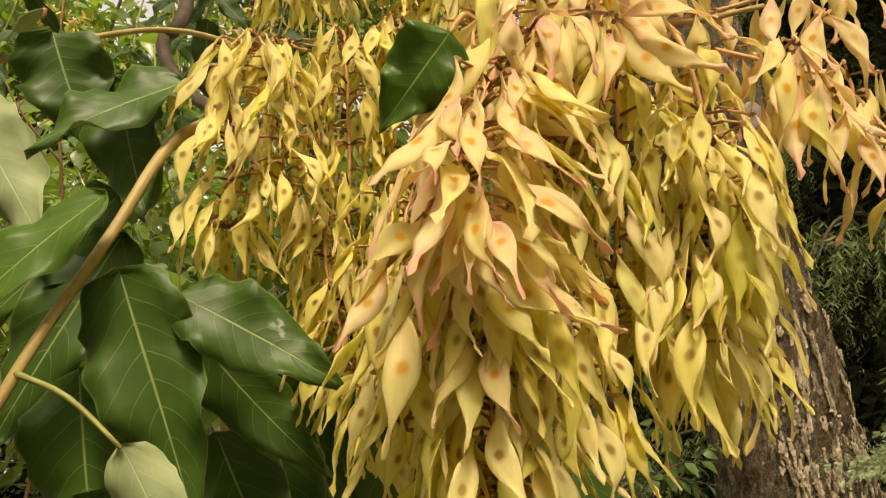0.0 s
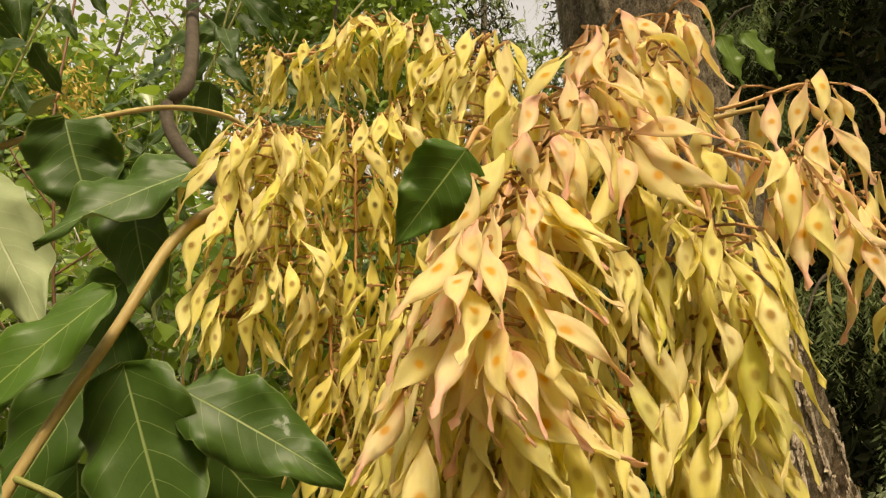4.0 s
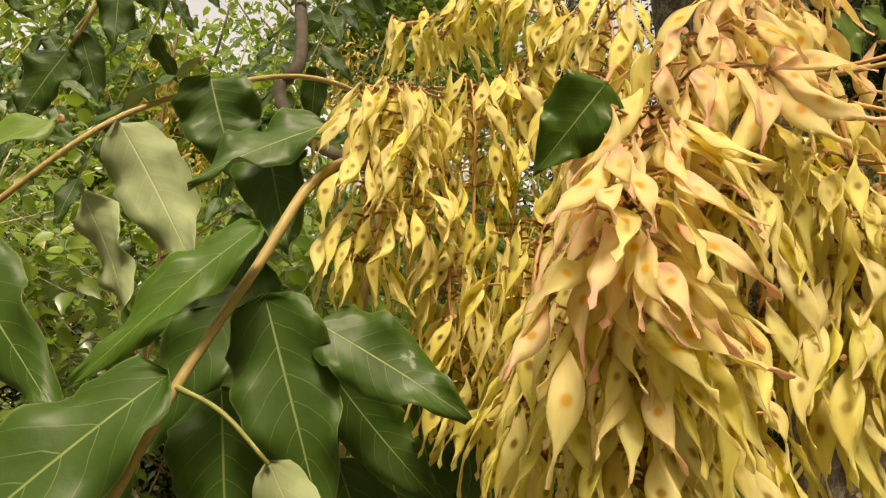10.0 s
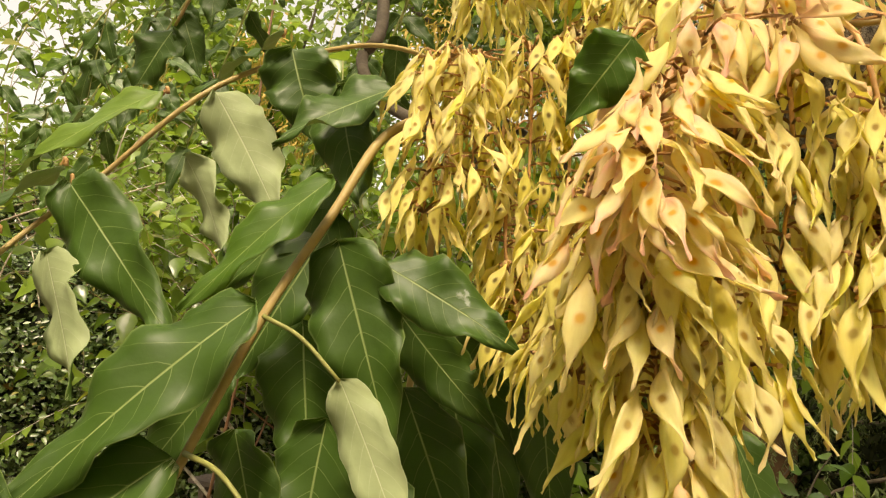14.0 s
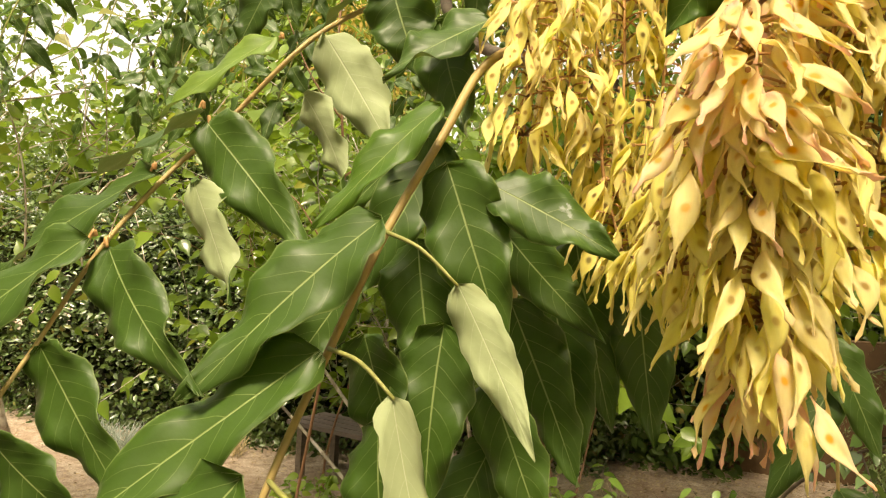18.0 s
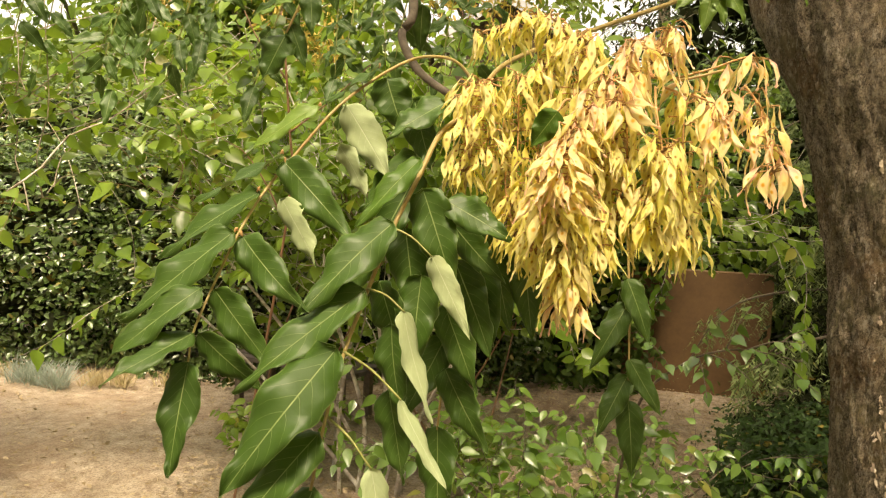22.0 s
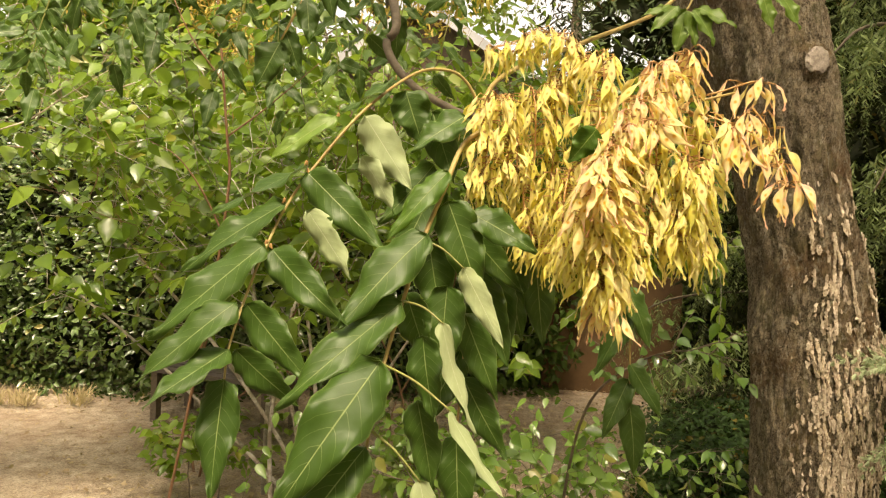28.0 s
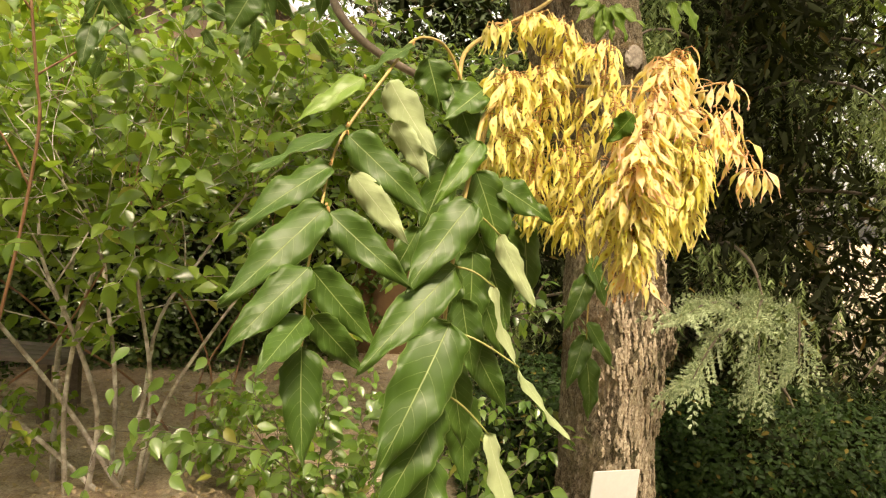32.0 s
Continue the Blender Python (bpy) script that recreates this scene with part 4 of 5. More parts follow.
for i, (x, y, h, c, n) in enumerate([(-4.4, 8.6, 3.7, 2.0, 9000), (-4.5, 15.0, 4.2, 2.6, 9000), (-7.4, 8.0, 4.4, 2.4, 9000), (-11.0, 5.0, 5.0, 2.8, 8000),
                                     (5.4, 9.8, 7.5, 2.6, 9000), (6.0, 6.5, 7.0, 2.6, 8000), (7.0, 2.5, 7.0, 2.6, 6000)]):
    make_tree("broad leafy tree behind the clearing", x, y, h, c, n, 0.16, L_TREE, 41 + i, 0.15)
make_tree("tall leafy tree beyond the hedge", -6.2, 9.5, 7.5, 2.4, 16000, 0.17, L_TREE, 71, 0.2, 0.16)
make_tree("tall tree with a high crown far behind", -2.4, 12.5, 9.5, 2.5, 14000, 0.19, L_TREE, 72, 0.62, 0.16)
# unseen trees behind the camera, added to cut the sky's fill light
for i, (x, y) in enumerate([(-9.0, -7.0), (1.5, -7.5), (6.5, -4.5), (-3.6, -4.2), (0.2, -4.6), (3.6, -3.8), (-6.0, -1.5)]):
    make_tree("broad leafy tree added out of view to dim the sky light", x, y, 6.0, 2.5, 5000, 0.22, L_TREE, 61 + i, 0.10)


def make_conifer(label, x, y, height, radius, n, mat, seed):
    """A weeping conifer: limbs that arch out, with hanging curtains of fine sprays."""
    rng = np.random.default_rng(seed)
    root = thing("conifer", label, "conifer")
    v, f = tube(spline([Vector((x, y, -0.05)), Vector((x + 0.03, y, height * 0.5)), Vector((x, y, height))], 8), 0.13, 0.02, 12, 0.1, seed)
    part("trunk", mesh_from("trunk", v, f, BARK), root)
    pos, dr, ln = [], [], []
    count = 46
    for i in range(count):
        z = height * (0.06 + 0.9 * i / count)
        w = i * 2.4 + rng.normal() * 0.3
        R = radius * (1 - 0.75 * z / height) * rng.uniform(0.75, 1.15)
        o = Vector((math.cos(w), math.sin(w), 0))
        b = Vector((x, y, z))
        pts = spline([b, b + o * R * 0.4 + Vector((0, 0, 0.14)), b + o * R * 0.8 + Vector((0, 0, 0.05)), b + o * R + Vector((0, 0, -0.16))], 4)
        v, f = tube(pts, 0.018, 0.004, 5)
        part("limb", mesh_from("limb", v, f, TWIG), root)
        for j in range(n // count // 36):
            t = rng.random() ** 0.6
            q = pts[min(len(pts) - 1, int(t * len(pts)))] + Vector((rng.normal() * 0.04, rng.normal() * 0.04, 0)) + o.cross(Vector((0, 0, 1))) * rng.normal() * 0.13
            hang = rng.uniform(0.16, 0.60)
            sway = Vector((rng.normal() * 0.2, rng.normal() * 0.2, 0)) + o * 0.25
            flat = Vector((rng.normal(), rng.normal() * 0.4, 0)).normalized()
            for m in range(44):
                u = m / 44
                pos.append(q + Vector((0, 0, -hang * u)) + sway * hang * u * u)
                dr.append(flat * (1 if m % 2 else -1) * rng.uniform(0.5, 1.1) + Vector((rng.normal() * 0.3, rng.normal() * 0.3, -rng.uniform(0.6, 1.2))))
                ln.append(rng.uniform(0.022, 0.055) * (1.2 - 0.85 * u))
    ln = np.array(ln)
    # near-black leaves fill the inside in place of its shade
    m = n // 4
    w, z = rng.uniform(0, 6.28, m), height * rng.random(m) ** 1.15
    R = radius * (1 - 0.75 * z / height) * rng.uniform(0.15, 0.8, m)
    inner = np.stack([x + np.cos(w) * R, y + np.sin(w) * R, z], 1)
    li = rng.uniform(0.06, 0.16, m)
    part("inner_foliage", leaf_cloud("inner_foliage", inner, rand_dirs(rng, m, 0.9), rng.normal(size=(m, 3)), li, li * 0.14, L_INNER_DARK), root, "near-black filler leaves for the shade inside the conifer")["kind"] = "stuff"
    part("sprays", leaf_cloud("sprays", pos, dr, rng.normal(size=(len(pos), 3)), ln, ln * 0.12, mat, 0.1, 0.25), root)["kind"] = "stuff"
    return root


make_conifer("tall weeping conifer with hanging grey-green sprays", 2.5, 3.9, 6.5, 1.9, 110000, L_CONIFER, 51)
make_conifer("tall dark weeping conifer behind the trunk", 2.3, 5.2, 7.0, 1.6, 50000, L_CONIFER, 52)
make_conifer("tall dark conifer far behind the house corner", 1.9, 8.6, 8.5, 1.9, 26000, L_CONIFER, 55)
make_conifer("tall dark conifer between the house and the trees", 0.45, 9.3, 9.0, 1.5, 24000, L_CONIFER, 56)
make_conifer("tall weeping conifer near the clearing", 4.0, 2.9, 6.5, 1.7, 22000, L_CONIFER, 53)
make_conifer("tall weeping conifer behind the others", 4.4, 5.6, 7.5, 2.0, 20000, L_CONIFER, 54)


def make_conifer_bough():
    """The pale bough of the conifer that reaches in front, built of feathery side sprays."""
    rng = np.random.default_rng(77)
    root = thing("conifer_bough", "pale grey-green drooping conifer bough", "branch")
    pos, dr, ln, wood = [], [], [], []
    for base, tip in (((1.9, 2.5, 1.04), (1.13, 1.86, 1.17)), ((1.75, 2.4, 1.02), (1.24, 1.95, 0.90)), ((1.95, 2.5, 1.08), (1.47, 1.92, 1.16)), ((2.2, 2.9, 1.1), (1.62, 2.05, 0.85)), ((2.3, 2.7, 1.15), (1.8, 2.05, 0.95))):
        a, b = Vector(base), Vector(tip)
        line = spline([a, a.lerp(b, 0.4) + Vector((0, 0, 0.08)), a.lerp(b, 0.8) + Vector((0, 0, 0.05)), b], 8)
        wood.append(tube(line, 0.009, 0.002, 6))
        for i in range(3, len(line) - 1, 2):
            for k in range(3 if i > 8 else 1):
                p = line[i].lerp(line[i + 1], rng.random())
                ax = (line[i + 1] - line[i]).normalized()
                side = ax.cross(Vector((0, 0, 1))).normalized() * (1 if (i + k) % 2 else -1)
                d = (ax * 1.0 + side * rng.uniform(0.1, 0.7) + Vector((0, 0, rng.uniform(-0.38, 0.25)))).normalized()
                nrm = d.cross(Vector((0.3 + rng.normal() * 0.3, 1, 0.2))).normalized()
                L = rng.uniform(0.10, 0.24)
                for m in range(12):
                    t = (m + 1) / 12
                    q = p + d * L * t + Vector((0, 0, -0.025 * t * t))
                    sub = (d * 0.9 + nrm * (0.8 if m % 2 else -0.8) + Vector(rng.normal(size=3)) * 0.10 + Vector((0, 0, -0.05))).normalized()
                    lat = sub.cross(Vector((0.2, 1, 0.3))).normalized()
                    S = rng.uniform(0.040, 0.062) * (1.2 - 0.9 * t)
                    for z in range(11):
                        pos.append(q + sub * S * z / 11)
                        dr.append(sub * 1.2 + lat * (0.7 if z % 2 else -0.7) * (1 - z / 12))
                        ln.append(rng.uniform(0.014, 0.022) * (1.1 - 0.05 * z))
    v, f = merged(wood)
    part("limb", mesh_from("limb", v, f, TWIG), root)
    ln = np.array(ln)
    part("sprays", leaf_cloud("sprays", pos, dr, rng.normal(size=(len(pos), 3)) + np.array([0, -0.5, 0.8]), ln, ln * 0.15, L_CONIFER_PALE, 0.1, 0.2), root)["kind"] = "stuff"


make_conifer_bough()


def make_house():
    house = thing("house", "ochre house with a brown gable roof behind the trees", "house")
    x0, x1, y0, y1, h, ridge = -4.57, 0.93, 11.0, 15.0, 3.1, 5.08
    xm = -1.97
    wall = [(x0, y0, 0), (x1, y0, 0), (x1, y0, h), (x0, y0, h), (x0, y1, 0), (x1, y1, 0), (x1, y1, h), (x0, y1, h)]
    part("wall", mesh_from("wall", wall, [(0, 1, 2, 3), (1, 5, 6, 2), (5, 4, 7, 6), (4, 0, 3, 7)], WALL_OCHRE, False), house)
    e = 0.35
    roof = []
    for dz in (0.0, 0.14):
        roof += [(x0 - e, y0 - e, h - 0.1 + dz), (xm, y0 - e, ridge + dz), (x1 + e, y0 - e, h - 0.1 + dz), (x0 - e, y1 + e, h - 0.1 + dz), (xm, y1 + e, ridge + dz), (x1 + e, y1 + e, h - 0.1 + dz)]
    part("roof", mesh_from("roof", roof, [(0, 3, 4, 1), (1, 4, 5, 2), (6, 7, 10, 9), (7, 8, 11, 10), (0, 1, 7, 6), (1, 2, 8, 7), (0, 6, 9, 3), (2, 5, 11, 8)], ROOF_BROWN, False), house)
    part("gable", mesh_from("gable", [(x0, y0 + 0.003, h), (x1, y0 + 0.003, h), (xm, y0 + 0.003, ridge)], [(0, 1, 2)], ROOF_BROWN, False), house)
    for a, b in (((x0 - e, h - 0.1), (xm, ridge)), ((xm, ridge), (x1 + e, h - 0.1))):
        q = [(a[0], y0 - e - 0.02, a[1] - 0.02), (b[0], y0 - e - 0.02, b[1] - 0.02), (b[0], y0 - e - 0.02, b[1] + 0.16), (a[0], y0 - e - 0.02, a[1] + 0.16)]
        q += [(p[0], p[1] + 0.016, p[2]) for p in q]
        part("fascia_board", mesh_from("fascia_board", q, [(0, 1, 2, 3), (7, 6, 5, 4), (0, 4, 5, 1), (3, 2, 6, 7)], FASCIA, False), house)


make_house()


def make_garden_wall():
    bm = bmesh.new()
    bmesh.ops.create_cube(bm, size=1)
    bmesh.ops.scale(bm, vec=(1.25, 0.22, 1.12), verts=bm.verts)
    bmesh.ops.translate(bm, vec=(0.78, 6.2, 0.56), verts=bm.verts)
    bmesh.ops.bevel(bm, geom=bm.edges[:], offset=0.02, segments=2)
    me = bpy.data.meshes.new("garden_wall")
    bm.to_mesh(me)
    bm.free()
    me.materials.append(WALL_OCHRE)
    thing("garden_wall", "low ochre rendered wall between the trees", "wall", kind="structure", data=me)


make_garden_wall()


# ---- the near branch: two compound leaves ----
def compound(label, rachis, r0, r1):
    root = thing("compound_leaf", label, "leaf", "compound leaves of the near branch")
    stalk("rachis", rachis, r0, r1, STALK, root, 10)
    return root


RACHIS_A = [(-0.115, 0.51, 1.665), (-0.135, 0.505, 1.70), (-0.158, 0.49, 1.713), (-0.195, 0.45, 1.700), (-0.236, 0.36, 1.637), (-0.279, 0.318, 1.566), (-0.294, 0.283, 1.524), (-0.301, 0.248, 1.480), (-0.309, 0.222, 1.432), (-0.310, 0.194, 1.391), (-0.310, 0.187, 1.364)]
leaf_a = compound("arching compound leaf with glossy dark green leaflets", RACHIS_A, 0.0022, 0.0010)
ROWS_A = [  # base, tip, half width over length, facing
    ((-0.204, 0.379, 1.678), (-0.262, 0.371, 1.636), 0.20, (0.2, -0.3, 0.9)),
    ((-0.262, 0.344, 1.626), (-0.326, 0.308, 1.568), 0.16, (0.4, -0.4, 0.8)),
    ((-0.278, 0.293, 1.568), (-0.372, 0.285, 1.512), 0.16, (0.3, -0.3, 0.9)),
    ((-0.278, 0.299, 1.560), (-0.190, 0.276, 1.489), 0.21, (-0.2, -0.9, 0.4)),
    ((-0.293, 0.274, 1.528), (-0.375, 0.239, 1.453), 0.19, (0.2, -0.5, 0.8)),
    ((-0.296, 0.237, 1.484), (-0.374, 0.181, 1.400), 0.21, (0.1, -0.7, 0.7)),
    ((-0.294, 0.245, 1.482), (-0.217, 0.225, 1.413), 0.22, (-0.2, -0.9, 0.4)),
]
for i, (b, t, w, nrm) in enumerate(ROWS_A):
    # row 1 takes the bright tissue: its light from behind is put in the colour
    leaflet(leaf_a, b, t, w, nrm, 100 + i, LEAF_BRIGHT if i == 1 else None, petiole=Vector(b) * 0.94 + Vector(RACHIS_A[min(10, 4 + i // 2)]) * 0.06)
ROWS_A2 = [
    ((-0.308, 0.204, 1.431), (-0.368, 0.150, 1.364), 0.20, (0.1, -0.7, 0.7)),
    ((-0.306, 0.219, 1.429), (-0.245, 0.220, 1.362), 0.23, (-0.2, -0.9, 0.4)),
    ((-0.308, 0.192, 1.392), (-0.345, 0.120, 1.356), 0.20, (0.1, -0.6, 0.8)),
    ((-0.304, 0.194, 1.391), (-0.255, 0.222, 1.337), 0.22, (-0.2, -0.9, 0.4)),
    ((-0.310, 0.187, 1.364), (-0.307, 0.155, 1.272), 0.23, (0.15, -0.95, 0.2)),
]
for i, (b, t, w, nrm) in enumerate(ROWS_A2):
    leaflet(leaf_a, b, t, w, nrm, 120 + i)
PALE_A = [  # leaflets that show their pale undersides
    ((-0.233, 0.352, 1.630), (-0.175, 0.345, 1.553), 0.26, (-0.1, 0.9, -0.2)),
    ((-0.228, 0.325, 1.582), (-0.189, 0.312, 1.522), 0.22, (0.6, 0.7, -0.2)),
    ((-0.270, 0.285, 1.520), (-0.216, 0.250, 1.458), 0.20, (0.4, 0.8, -0.2)),
]
for i, (b, t, w, nrm) in enumerate(PALE_A):
    leaflet(leaf_a, b, t, w, nrm, 140 + i, label="turned leaflet showing its pale underside")
DARK_A = [
    ((-0.190, 0.362, 1.661), (-0.172, 0.368, 1.603), 0.46, (0.1, -0.9, 0.4)),
    ((-0.122, 0.365, 1.636), (-0.168, 0.325, 1.588), 0.30, (0.1, -0.8, 0.6)),
]
for i, (b, t, w, nrm) in enumerate(DARK_A):
    leaflet(leaf_a, b, t, w, nrm, 150 + i)

RACHIS_B = [(-0.10, 0.375, 1.622), (-0.122, 0.353, 1.600), (-0.136, 0.327, 1.552), (-0.151, 0.296, 1.499), (-0.164, 0.266, 1.438), (-0.174, 0.236, 1.380), (-0.180, 0.210, 1.320), (-0.183, 0.19, 1.26)]
leaf_b = compound("drooping compound leaf with large dark green leaflets", RACHIS_B, 0.0031, 0.0014)
ROWS_B = [
    ((-0.132, 0.317, 1.567), (-0.182, 0.278, 1.498), 0.17, (0.3, -0.5, 0.8)),
    ((-0.146, 0.280, 1.500), (-0.220, 0.226, 1.419), 0.22, (0.1, -0.8, 0.6)),
    ((-0.163, 0.251, 1.438), (-0.258, 0.192, 1.344), 0.19, (0.1, -0.7, 0.7)),
    ((-0.173, 0.212, 1.387), (-0.241, 0.150, 1.264), 0.22, (0.1, -0.8, 0.5)),
    ((-0.180, 0.200, 1.310), (-0.240, 0.150, 1.220), 0.20, (0.1, -0.8, 0.5)),
    ((-0.183, 0.195, 1.262), (-0.205, 0.160, 1.160), 0.22, (0.0, -0.9, 0.4)),
    ((-0.132, 0.330, 1.537), (-0.090, 0.318, 1.440), 0.26, (0.1, -0.95, 0.2)),
    ((-0.108, 0.330, 1.528), (-0.036, 0.334, 1.491), 0.27, (0.0, -0.9, 0.45)),
]
for i, (b, t, w, nrm) in enumerate(ROWS_B):
    # row 0 wears the lighter green to stand for light shining through it
    leaflet(leaf_b, b, t, w, nrm, 200 + i, LEAF_STAINED if i == 7 else LEAF_MID if i == 0 else None, label="dark leaflet with a dried white stain" if i == 7 else "")
PALE_B = [  # base, tip, facing, where the long stalk leaves the rachis
    ((-0.109, 0.290, 1.471), (-0.064, 0.284, 1.397), (-0.3, 0.9, 0.1), (-0.151, 0.293, 1.496)),
    ((-0.122, 0.250, 1.420), (-0.086, 0.238, 1.325), (-0.8, 0.5, 0.2), (-0.164, 0.263, 1.436)),
    ((-0.106, 0.200, 1.350), (-0.056, 0.180, 1.284), (-0.8, 0.5, 0.2), (-0.174, 0.234, 1.378)),
    ((-0.130, 0.200, 1.285), (-0.100, 0.180, 1.190), (-0.6, 0.7, 0.2), (-0.180, 0.212, 1.322)),
]
for i, (b, t, nrm, p) in enumerate(PALE_B):
    leaflet(leaf_b, b, t, (0.18, 0.13, 0.12, 0.15)[i], nrm, 220 + i, label="turned leaflet showing its pale underside", petiole=p, stem=LEAF_STALK)

# ---- the third compound leaf, in the shade behind ----
RACHIS_C = [(-0.095, 0.42, 1.640), (-0.105, 0.415, 1.57), (-0.108, 0.405, 1.50), (-0.110, 0.395, 1.43), (-0.112, 0.38, 1.35), (-0.115, 0.37, 1.27)]
leaf_c = compound("shaded compound leaf with broad dark leaflets", RACHIS_C, 0.0032, 0.0012)
ROWS_C = [  # base, tip, half width over length, facing
    ((-0.113, 0.370, 1.508), (-0.054, 0.372, 1.440), 0.24, (-0.1, -0.95, 0.3)),
    ((-0.152, 0.335, 1.496), (-0.134, 0.330, 1.410), 0.30, (0.1, -0.95, 0.2)),
    ((-0.170, 0.310, 1.440), (-0.142, 0.305, 1.370), 0.30, (-0.2, -0.95, 0.2)),
    ((-0.128, 0.325, 1.448), (-0.132, 0.312, 1.352), 0.27, (0.1, -0.98, 0.1)),
    ((-0.106, 0.380, 1.462), (-0.058, 0.378, 1.362), 0.24, (-0.2, -0.95, 0.1)),
    ((-0.085, 0.400, 1.468), (-0.060, 0.398, 1.370), 0.24, (-0.1, -0.95, 0.1)),
    ((-0.075, 0.420, 1.505), (-0.052, 0.418, 1.385), 0.22, (0.2, -0.95, 0.1)),
    ((-0.112, 0.365, 1.415), (-0.070, 0.355, 1.325), 0.24, (-0.1, -0.95, 0.2)),
    ((-0.146, 0.285, 1.400), (-0.130, 0.275, 1.320), 0.25, (-0.2, -0.9, 0.2)),
    ((-0.035, 0.430, 1.480), (-0.025, 0.430, 1.375), 0.22, (0.1, -0.95, 0.1)),
]
for i, (b, t, w, nrm) in enumerate(ROWS_C):
    leaflet(leaf_c, b, t, w, nrm, 300 + i)
ROWS_C2 = [
    ((-0.115, 0.385, 1.372), (-0.150, 0.360, 1.280), 0.24, (-0.1, -0.95, 0.2)),
    ((-0.110, 0.375, 1.340), (-0.062, 0.365, 1.255), 0.24, (-0.1, -0.95, 0.2)),
    ((-0.115, 0.370, 1.275), (-0.105, 0.355, 1.170), 0.24, (-0.1, -0.95, 0.2)),
    ((-0.150, 0.300, 1.330), (-0.125, 0.290, 1.240), 0.24, (-0.2, -0.95, 0.2)),
    ((-0.155, 0.370, 1.580), (-0.205, 0.350, 1.510), 0.24, (0.2, -0.9, 0.5)),
    ((-0.150, 0.365, 1.560), (-0.190, 0.340, 1.460), 0.22, (0.3, -0.9, 0.4)),
    ((-0.190, 0.330, 1.470), (-0.225, 0.315, 1.400), 0.24, (0.3, -0.9, 0.4)),
    ((-0.160, 0.370, 1.640), (-0.130, 0.350, 1.560), 0.26, (-0.2, -0.9, 0.4)),
]
for i, (b, t, w, nrm) in enumerate(ROWS_C2):
    leaflet(leaf_c, b, t, w, nrm, 330 + i)

# ---- the leaf that hangs under the right of the panicle ----
RACHIS_D = [(0.060, 0.374, 1.660), (0.068, 0.45, 1.63), (0.080, 0.49, 1.50), (0.088, 0.485, 1.40), (0.092, 0.48, 1.30)]
leaf_d = compound("small drooping leaf below the seed bunches", RACHIS_D, 0.0022, 0.001)
for i, (b, t, w, nrm) in enumerate([
    ((0.082, 0.488, 1.445), (0.115, 0.47, 1.375), 0.22, (0.2, -0.9, 0.2)),
    ((0.086, 0.486, 1.415), (0.050, 0.46, 1.340), 0.22, (-0.2, -0.9, 0.2)),
    ((0.090, 0.482, 1.350), (0.130, 0.47, 1.290), 0.22, (0.2, -0.9, 0.3)),
    ((0.090, 0.482, 1.330), (0.060, 0.46, 1.260), 0.24, (-0.2, -0.9, 0.3)),
    ((0.092, 0.480, 1.300), (0.105, 0.47, 1.215), 0.24, (0.0, -0.95, 0.2)),
]):
    leaflet(leaf_d, b, t, w, nrm, 360 + i)

# ---- the single green leaf in front of the panicle ----
leaf_e = thing("green_leaf", "single green leaf among the yellow seed bunches", "leaf")
leaflet(leaf_e, (0.012, 0.252, 1.608), (-0.011, 0.256, 1.577), 0.40, (0.3, -0.92, 0.25), 390, LEAF_MID, LEAF_MID, curl=0.06, petiole=(0.020, 0.275, 1.622))

# ---- the fruiting panicle ----
rng = random.Random(7)


def bunch(label, sort, strands, **how):
    root = thing("samara_bunch", label + " hanging from the branch", "seed bunch", "winged seed bunches")
    for count, pts, *top in strands:
        strand(root, pts, count, sort, rng, bare=top[0] if top else 0.0, **how)
    return root


bunch("pale yellow winged seeds", "ripe", [
    (52, [(-0.088, 0.385, 1.662), (-0.100, 0.366, 1.646), (-0.096, 0.362, 1.606), (-0.097, 0.360, 1.560)]),
    (36, [(-0.075, 0.390, 1.665), (-0.078, 0.368, 1.649), (-0.072, 0.366, 1.612), (-0.073, 0.366, 1.580)]),
], fan=0.6, reach=0.019, size=0.038)
bunch("shaded older winged seeds", "old", [
    (48, [(-0.050, 0.40, 1.675), (-0.045, 0.385, 1.650), (-0.043, 0.385, 1.600), (-0.043, 0.385, 1.545), (-0.044, 0.38, 1.525)]),
    (46, [(-0.020, 0.41, 1.680), (-0.020, 0.400, 1.640), (-0.022, 0.400, 1.590), (-0.026, 0.395, 1.540), (-0.034, 0.39, 1.505)]),
    (24, [(-0.062, 0.405, 1.640), (-0.063, 0.400, 1.595), (-0.060, 0.40, 1.555)]),
    (34, [(0.015, 0.40, 1.650), (0.010, 0.39, 1.590), (0.005, 0.38, 1.530)]),
    (20, [(-0.055, 0.385, 1.570), (-0.052, 0.376, 1.540), (-0.044, 0.374, 1.510), (-0.038, 0.372, 1.492)]),
    (26, [(-0.018, 0.36, 1.580), (-0.018, 0.347, 1.552), (-0.013, 0.345, 1.510), (-0.012, 0.342, 1.485)]),
    (30, [(-0.005, 0.345, 1.580), (-0.010, 0.330, 1.552), (-0.011, 0.328, 1.505), (-0.016, 0.325, 1.480)]),
], fan=0.55, size=0.038)
